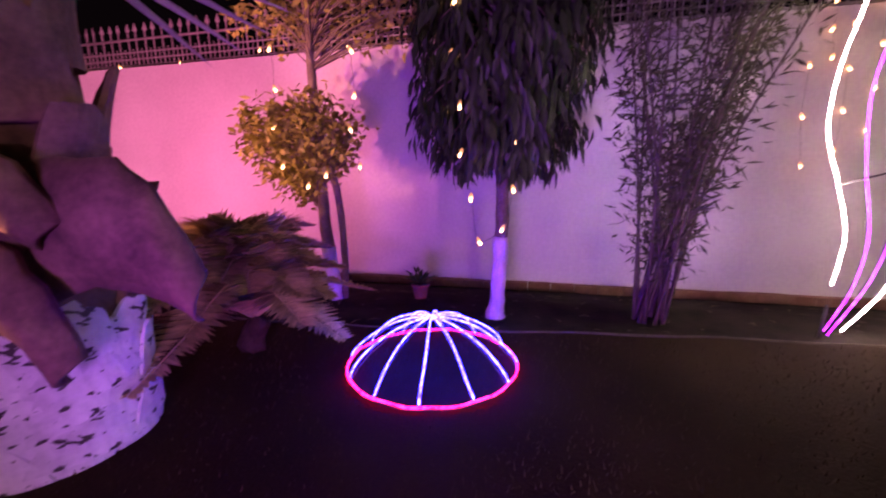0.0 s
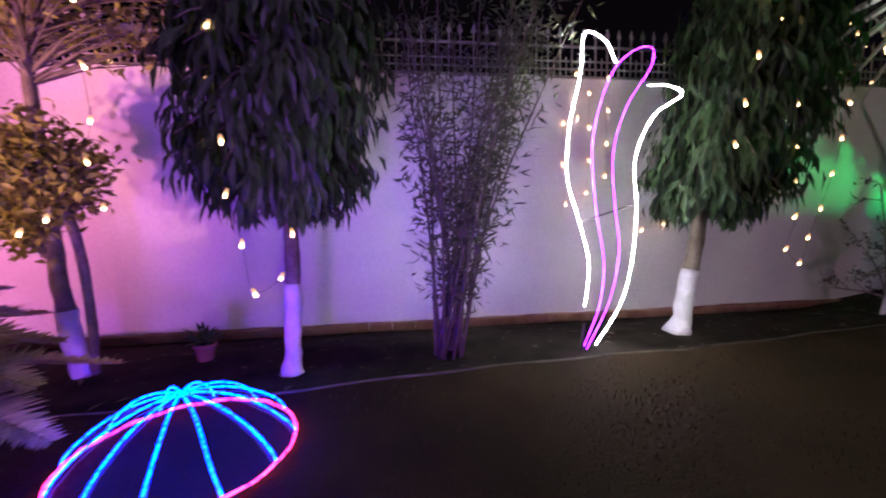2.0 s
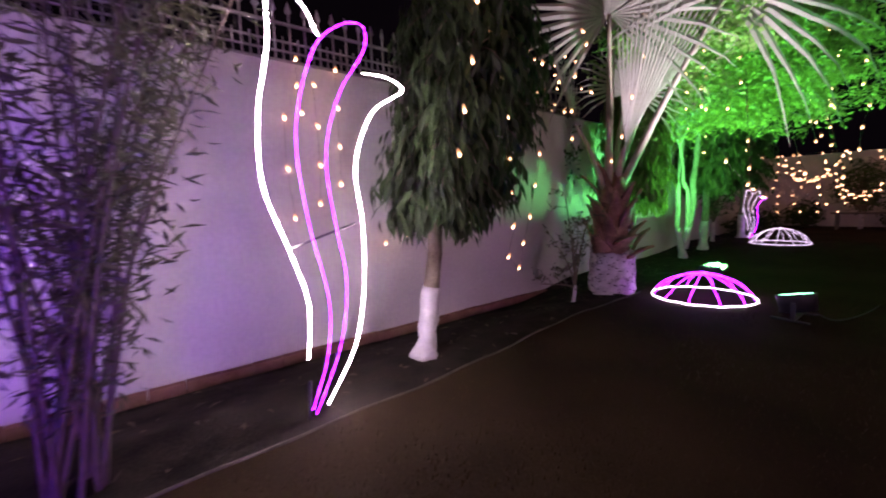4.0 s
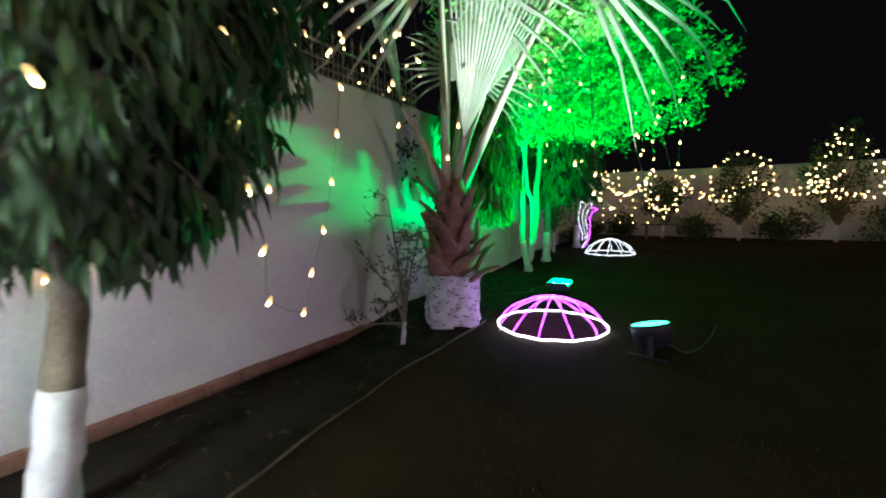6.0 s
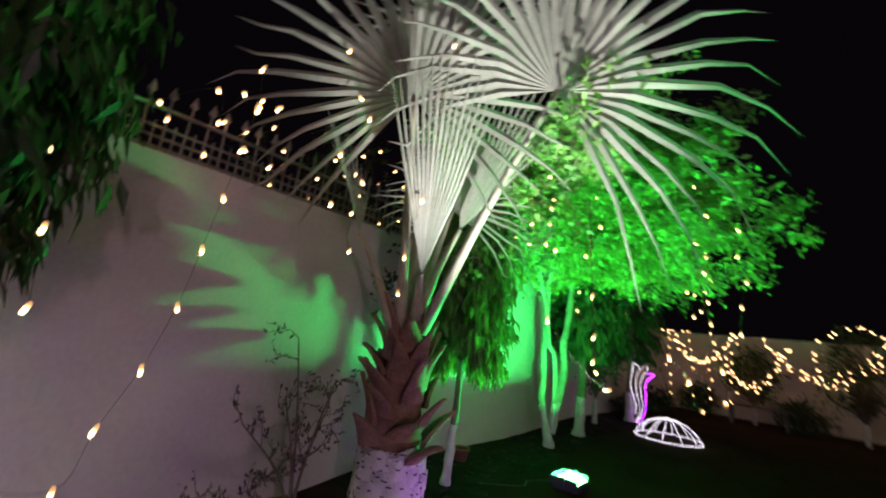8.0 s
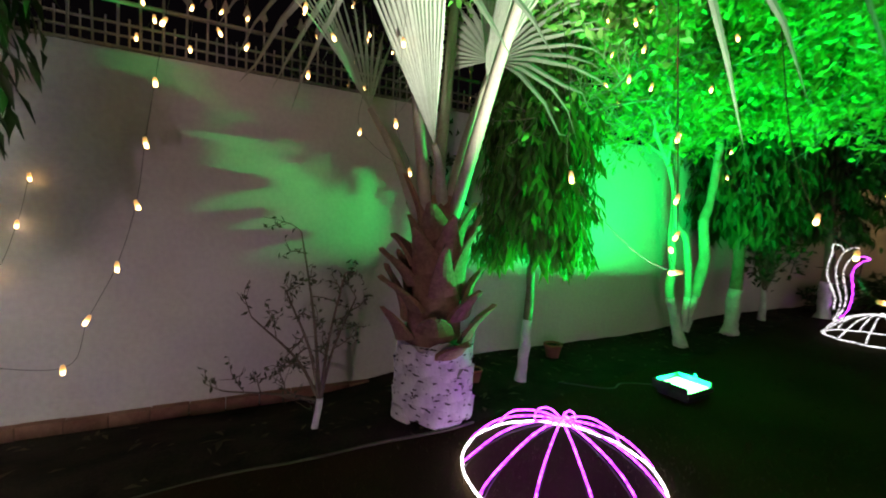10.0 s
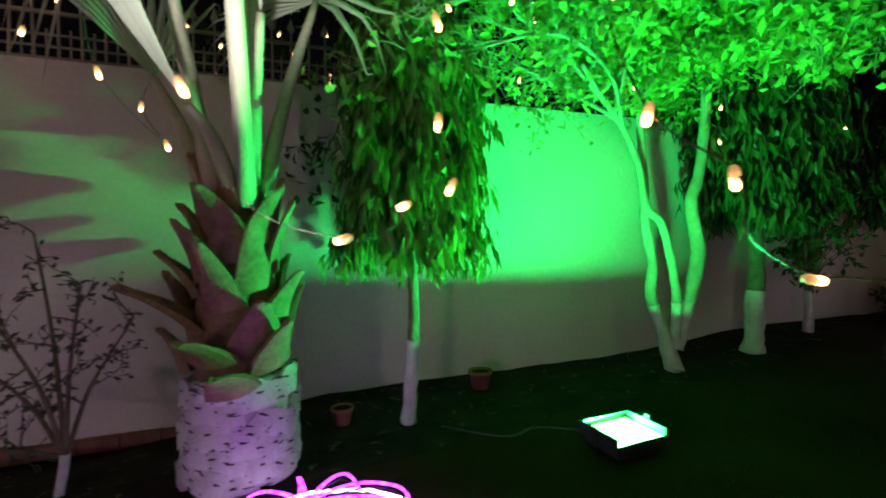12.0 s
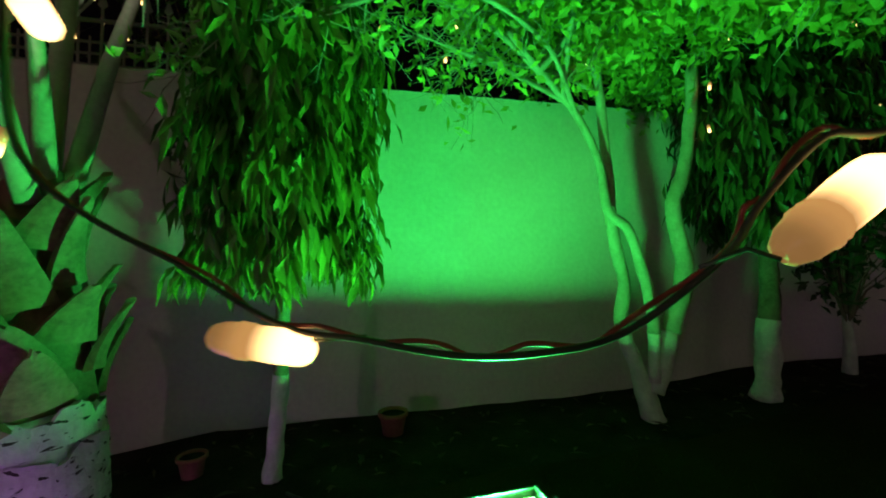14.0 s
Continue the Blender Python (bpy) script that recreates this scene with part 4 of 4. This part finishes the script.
def light_string(pts, label, bulbs=None, thick=0.0014, tilts=None, ends=(True, True), scale=1.0):
    """A hanging wire through the points, with a bulb at each of them that is named in bulbs."""
    s = thing("light_string", pts[0], label, "string lights", "warm string lights")
    o = Vector(pts[0])
    run = spline([Vector(p) - o for p in pts], max(8, len(pts) * 7))
    part("wire", MB().tube(run, thick, 5, False), M_WIRE, s)
    if thick > 0.0017:
        tw = [p + Vector((0.0012 * math.sin(i * 0.5), 0.002, 0.0024 * math.cos(i * 0.33) + 0.002)) for i, p in enumerate(spline([Vector(p) - o for p in pts], len(pts) * 14))]
        part("red_wire", MB().tube(tw, thick * 0.8, 5, False), M_REDWIRE, s, "thin red insulated wire")
    for i in (range(len(pts)) if bulbs is None else bulbs):
        p = Vector(pts[i]) - o
        rx, ry = tilts.get(i, (rnd.uniform(-25, 25), rnd.uniform(-25, 25))) if tilts else (rnd.uniform(-25, 25), rnd.uniform(-25, 25))
        m = Matrix.Translation(p) @ pose(0, 0, 0, rx, ry, 0) @ Matrix.Scale(scale, 4)
        b = part("bulb", BULB, M_BULB, s, m=m)
        part("socket", SOCKET, M_BULBCAP, b)
    return s


def strand(x, y, top, bottom, step, label="warm bulb string hanging straight down", sway=0.03):
    n = max(3, int((top - bottom) / step) + 1)
    pts = [(x + rnd.uniform(-sway, sway), y + rnd.uniform(-sway, sway), top - (top - bottom) * i / (n - 1)) for i in range(n)]
    return light_string(pts, label)


light_string([(-0.5, -1.7, 2.35), (-0.55, -1.9, 2.03), (-0.58, -1.9, 1.75), (-0.53, -1.9, 1.46), (-0.52, -1.9, 1.18), (-0.46, -1.9, 0.91), (-0.41, -1.92, 0.64), (-0.26, -1.9, 0.72), (-0.21, -1.85, 0.96), (-0.2, -1.75, 1.25)],
             "warm bulb string looped down from the drooping tree", range(1, 10))
light_string([(-2.1, -1.6, 2.4), (-2.06, -1.5, 2.0), (-2.05, -1.5, 1.71), (-2.0, -1.6, 1.42), (-1.94, -1.62, 1.13), (-1.75, -1.6, 0.98), (-1.57, -1.65, 1.06)],
             "warm bulb string draped over the yellow-leaved tree")
light_string([(-1.42, -1.5, 2.3), (-1.41, -1.5, 1.94), (-1.39, -1.5, 1.63), (-1.44, -1.5, 1.39), (-1.37, -1.5, 1.12)], "warm bulb string hanging beside the yellow-leaved tree")
light_string([(-6.05, 0.095, 2.5), (-5.4, 0.095, 2.46), (-4.45, 0.095, 2.45), (-3.3, 0.095, 2.52), (-2.2, 0.095, 2.48)], "warm bulb string along the lattice foot")
for x, zt, zb in ((2.2, 1.95, 1.10), (2.47, 2.25, 1.22), (2.66, 2.42, 1.40), (2.32, 2.45, 2.0)):
    strand(x, -0.05, zt, zb, 0.29, "warm bulb string hanging against the white wall", 0.02)
light_string([(3.55, -0.06, 1.5), (3.49, -0.06, 1.2), (3.37, -0.06, 0.87), (3.12, -0.06, 0.80)], "warm bulb string hooked low on the white wall")
light_string([(3.22, -1.55, 2.42), (3.26, -1.55, 2.1), (3.32, -1.52, 1.81), (3.38, -1.50, 1.52), (3.41, -1.48, 1.24), (3.51, -1.42, 0.98), (3.65, -1.24, 0.70), (4.01, -1.05, 0.54), (4.10, -1.03, 0.77), (4.21, -1.02, 1.03), (4.29, -1.03, 1.34), (4.33, -1.05, 1.65), (4.37, -1.05, 1.95), (4.41, -1.05, 2.25), (4.45, -1.0, 2.55), (4.47, -0.9, 2.88)],
             "long warm bulb string looped between tree and lattice")
light_string([(2.95, -1.60, 2.5), (2.88, -1.62, 2.1), (2.80, -1.62, 1.78), (2.76, -1.60, 1.5)], "warm bulb string in the drooping crown")
light_string([(3.60, -1.1, 2.6), (3.62, -1.15, 2.27), (3.68, -1.15, 1.92), (3.73, -1.14, 1.59), (3.76, -1.12, 1.27)], "warm bulb string at the edge of the drooping crown")
light_string([(4.07, 0.10, 2.55), (4.2, -0.06, 2.64), (4.13, -0.04, 2.74), (4.4, -0.3, 2.9), (4.45, -0.32, 2.66), (4.43, -0.24, 2.42)], "warm bulb string caught on the lattice")
light_string([(4.60, 0.10, 2.86), (4.60, -0.2, 3.02), (4.61, -0.54, 2.81), (4.61, -0.46, 2.49), (4.78, -0.55, 2.40), (4.73, -0.6, 2.83), (4.75, -0.2, 3.05), (4.78, 0.10, 2.86)], "warm bulb string looped above the lattice")
light_string([(5.04, -0.9, 3.4), (5.12, -1.02, 3.0), (5.08, -0.97, 2.54), (5.11, -0.9, 2.18), (5.22, -1.07, 2.36), (5.25, -1.0, 2.9)], "warm bulb string hanging beside the palm fronds")
light_string([(5.45, -1.6, 3.75), (5.46, -1.60, 3.42), (5.48, -1.52, 3.07), (5.53, -1.49, 2.69), (5.54, -1.38, 2.29), (5.55, -1.27, 1.88), (5.73, -1.05, 1.64), (5.50, -0.66, 1.94), (5.56, -0.5, 2.3), (5.6, -0.4, 2.7)], "warm bulb string trailing down the fan palm")
for k in range(6):
    x = 5.3 + k * 0.45
    light_string([(x + rnd.uniform(-0.1, 0.1), 0.55 + rnd.uniform(-0.2, 0.3), z) for z in (3.6, 3.35, 3.1, 2.85, 2.6)], "warm bulb string hanging beyond the lattice")

# strings close to the walk
light_string([(6.05, -2.05, 2.3), (6.06, -2.13, 1.85), (6.08, -2.14, 1.54), (6.25, -2.35, 1.22), (6.464, -2.412, 1.131), (6.56, -2.33, 1.15), (6.639, -2.247, 1.226), (6.70, -2.2, 1.6), (6.80, -2.1, 2.3)],
             "warm bulb string sagging in front of the palm", [2, 4, 6], 0.0014, {4: (60, 70), 6: (-40, 60)})
light_string([(6.76, -2.1, 2.6), (6.76, -2.16, 1.8), (6.753, -2.188, 1.487), (6.80, -2.17, 1.30)], "warm bulbs on a thick cord hanging from the green canopy", [1, 2, 3], 0.0030)
near = light_string([(7.02, -2.45, 2.3), (7.05, -2.52, 1.75), (7.10, -2.62, 1.40), (7.203, -2.735, 1.245), (7.22, -2.74, 1.13), (7.306, -2.744, 1.067), (7.365, -2.775, 1.036), (7.407, -2.806, 1.032), (7.448, -2.825, 1.026), (7.482, -2.837, 1.027), (7.52, -2.851, 1.037), (7.555, -2.87, 1.07), (7.567, -2.878, 1.093), (7.585, -2.888, 1.117), (7.62, -2.90, 1.14), (7.72, -2.86, 1.35), (7.9, -2.7, 2.0), (8.0, -2.6, 2.5)],
             "warm bulb string sagging low across the walk with red wire", [2, 15], 0.0018)
o = Vector((7.02, -2.45, 2.3))
for p, m in (((7.345, -2.775, 1.029), pose(0, 0, 0, 0, -80, -8)), ((7.574, -2.892, 1.081), pose(0, 0, 0, 0, 232, -10)), ((7.203, -2.730, 1.2445), pose(0, 0, 0, 15, -28, 0))):
    b = part("bulb", BULB, M_BULB, near, m=Matrix.Translation(Vector(p) - o) @ m)
    part("socket", SOCKET, M_BULBCAP, b)
for run in ([(7.370, -2.776, 1.028), (7.389, -2.785, 1.029), (7.409, -2.803, 1.033)], [(7.560, -2.89, 1.069), (7.556, -2.88, 1.0735), (7.545, -2.868, 1.066)]):
    part("lead", MB().tube([Vector(p) - o for p in run], 0.0011, 5), M_WIRE, near)

# strings in and under the green canopy
for k in range(22):
    a, q = rnd.uniform(0, 6.28), rnd.uniform(0.35, 1.0)
    x, y = 8.9 + math.cos(a) * q * 2.2, -1.75 + math.sin(a) * q * 1.45
    if x < 8.3 and y < -1.9:
        continue
    hook = min(CANOPY, key=lambda p: (p.x - x) ** 2 + (p.y - y) ** 2)
    x, y, top = hook
    strand(x, y, top, max(top - rnd.uniform(0.5, 1.5), 2.35 if x < 9.3 else 1.2), 0.27, "warm bulb string hanging in the green-lit canopy", 0.07)


# ---- far end: shrubs, bench and bulb swags ----
def shrub(at, r, h, label, n=900, trunk=False):
    s = thing("shrub", at, label, "shrub", "shrubs at the garden end")
    tw, lv = MB(), MB()
    z0 = 0.45 if trunk else 0.0
    if trunk:
        part("limewashed_trunk", MB().tube([(0, 0, -0.03), (0.02, 0, 0.25), (0.0, 0, 0.5)], [0.05, 0.04, 0.035], 8, True, 0.3), M_LIME, s, "white limewashed trunk foot")
    for k in range(n // 14):
        q = gauss3(1).normalized() * rnd.random() ** 0.4
        c = Vector((q.x * r, q.y * r, z0 + (h - z0) * (0.5 + 0.5 * q.z) * (1 + 0.25 * noise.noise(q * 2 + Vector(at)))))
        tw.tube([(0, 0, z0 * 0.9), (c.x * 0.4, c.y * 0.4, z0 + (c.z - z0) * 0.6), tuple(c)], [0.012, 0.008, 0.003], 4, False)
        for j in range(14):
            lv.leaf(c + gauss3(0.08), gauss3(1), gauss3(1), rnd.uniform(0.07, 0.13), rnd.uniform(0.035, 0.06))
    part("branching", tw, M_BARK, s)
    part("crown", lv, M_ASHOKA, s)


for k, (y, r, h, tr) in enumerate(((-1.1, 0.45, 0.75, False), (-2.3, 0.55, 1.9, True), (-3.2, 0.5, 0.7, False), (-4.2, 0.75, 2.4, True), (-5.2, 0.7, 0.9, False), (-6.3, 0.85, 3.1, True), (-7.4, 0.8, 1.1, False), (-8.5, 0.8, 2.0, True), (-9.0, 0.6, 1.2, False))):
    shrub((16.7 + rnd.uniform(-0.3, 0.2), y, 0.15), r, h, "dark clipped shrub with limewashed stem hung with bulbs" if tr else "low dark shrub in front of the far wall", 1500 if h > 1.5 else 1100, tr)
for k, x in enumerate((13.4, 15.2)):
    shrub((x, -0.5, 0.13), 0.4, 0.6, "low dark shrub at the foot of the wall", 600)

shrub((6.4, 1.3, -0.22), 1.5, 4.0, "dark leafy tree behind the boundary wall", 2600, True)
shrub((11.4, -0.42, 0.13), 0.45, 2.3, "thin leaning tree with limewashed stem by the wall", 700, True)

bench = thing("bench", (16.3, -2.4, 0.15), "dark weathered garden bench by the far wall", "bench")
part("seat", MB().box((0, 0, 0.44), (0.42, 1.3, 0.05)), M_BENCH, bench, smooth=False)
for y in (-0.52, 0.52):
    for x in (-0.16, 0.16):
        part("leg", MB().box((x, y, 0.205), (0.06, 0.06, 0.42)), M_BENCH, bench, smooth=False)


def swag(name_label, pts, n):
    s = thing("light_string", pts[0], name_label, "string lights", "warm string lights")
    o = Vector(pts[0])
    run = spline([Vector(p) - o for p in pts], n)
    part("wire", MB().tube(run, 0.003, 4, False), M_WIRE, s)
    for p in run:
        q = p + Vector((rnd.uniform(-0.06, 0.06), rnd.uniform(-0.05, 0.05), rnd.uniform(-0.09, 0.02)))
        part("bulb", BULB, M_BULB, s, m=Matrix.Translation(q) @ pose(0, 0, 0, rnd.uniform(-30, 30), rnd.uniform(-30, 30), 0) @ Matrix.Scale(1.35, 4))


for y0, y1, z0, dip in ((-0.6, -2.0, 2.25, 0.7), (-1.6, -3.0, 2.0, 0.9), (-2.6, -4.6, 2.2, 0.8), (-4.4, -6.2, 1.95, 0.45), (-5.6, -7.4, 2.0, 0.6), (-7.0, -9.2, 2.1, 0.9)):
    for k in range(2):
        x = 16.0 + 0.5 * k + rnd.uniform(-0.1, 0.1)
        swag("warm bulb swag draped over the far shrubs", [(x, y0, z0 - 0.15 * k), (x, y0 * 0.7 + y1 * 0.3, z0 - dip * 0.8 - 0.1 * k), (x, y0 * 0.35 + y1 * 0.65, z0 - dip + 0.15 * k), (x, y1, z0 + 0.05)], 16)
swag("warm bulb arch on a clipped shrub", [(16.6, -4.1, 1.2), (16.1, -3.5, 1.6), (16.1, -3.65, 2.35), (16.2, -4.2, 2.6), (16.1, -4.7, 2.3), (16.1, -4.95, 1.6)], 20)
for k in range(3):
    swag("warm bulb string wound over a pointed shrub", [(16.7, -6.0, 1.3), (16.2, -5.5 - 0.15 * k, 1.9), (16.3, -5.95, 2.4 + 0.25 * k), (16.5, -6.25, 3.1 - 0.35 * k), (16.3, -6.7, 2.6 - 0.1 * k), (16.2, -7.2 + 0.2 * k, 2.0)], 13)
for k in range(4):
    y = -0.7 - 0.45 * k
    light_string([(15.4, 0.0, 2.34), (15.4, y * 0.5, 2.2), (15.4, y, 2.2)] + [(15.4 + rnd.uniform(-0.08, 0.08), y + rnd.uniform(-0.08, 0.08), 2.0 - 0.22 * i) for i in range(7)], "warm bulb string hooked to the wall by the far flower")

# ---- added box lamps on the house wall, out of view, for the fill light ----
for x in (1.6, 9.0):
    lam = thing("fill_lamp", (x, -9.47, 1.05), "added unseen box lamp for the fill light on the house wall", "wall lamp", "porch lamps")
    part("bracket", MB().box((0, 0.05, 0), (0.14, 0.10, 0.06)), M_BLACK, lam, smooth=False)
    part("shade", MB().box((0, 0.20, 0.1), (0.16, 0.16, 0.22)), G_FILL, lam, smooth=False)

# ---- leaf litter in the bed ----
litter = MB()
for k in range(420):
    x = rnd.uniform(-3.0, 12.5)
    y = rnd.uniform(edge_y(x) + 0.03, -0.1)
    a = rnd.uniform(0, 6.28)
    litter.leaf(Vector((x, y, bed_z(x, y) + 0.006)), Vector((math.cos(a), math.sin(a), rnd.uniform(-0.1, 0.35))), Vector((0, 0, 1)), rnd.uniform(0.04, 0.13), rnd.uniform(0.015, 0.04))
solid("leaf_litter", litter, M_LITTER, "scattered dry fallen leaves on the soil bed", "leaf litter", "stuff", True)

# ---- grass ----
rs = np.random.RandomState(4)
N = 42000
gx, gy = rs.uniform(-3.0, 12.5, N), rs.uniform(-4.6, -0.4, N)
keep = np.array([y < edge_y(x) + 0.03 * math.sin(x * 31) for x, y in zip(gx, gy)])
gx, gy = gx[keep], gy[keep]
n = len(gx)
ang, hgt, lean = rs.uniform(0, 6.28, n), rs.uniform(0.012, 0.034, n), rs.uniform(0.3, 1.0, n)
cx, sy = np.cos(ang), np.sin(ang)
w = 0.0028
z0 = np.array([lawn_z(x) for x in gx]) - 0.006
verts = np.stack([np.stack([gx - sy * w, gy + cx * w, z0], 1), np.stack([gx + sy * w, gy - cx * w, z0], 1), np.stack([gx + cx * hgt * lean, gy + sy * hgt * lean, z0 + hgt], 1)], 1).reshape(-1, 3)
me = bpy.data.meshes.new("grass")
me.from_pydata(verts.tolist(), [], np.arange(3 * n).reshape(-1, 3).tolist())
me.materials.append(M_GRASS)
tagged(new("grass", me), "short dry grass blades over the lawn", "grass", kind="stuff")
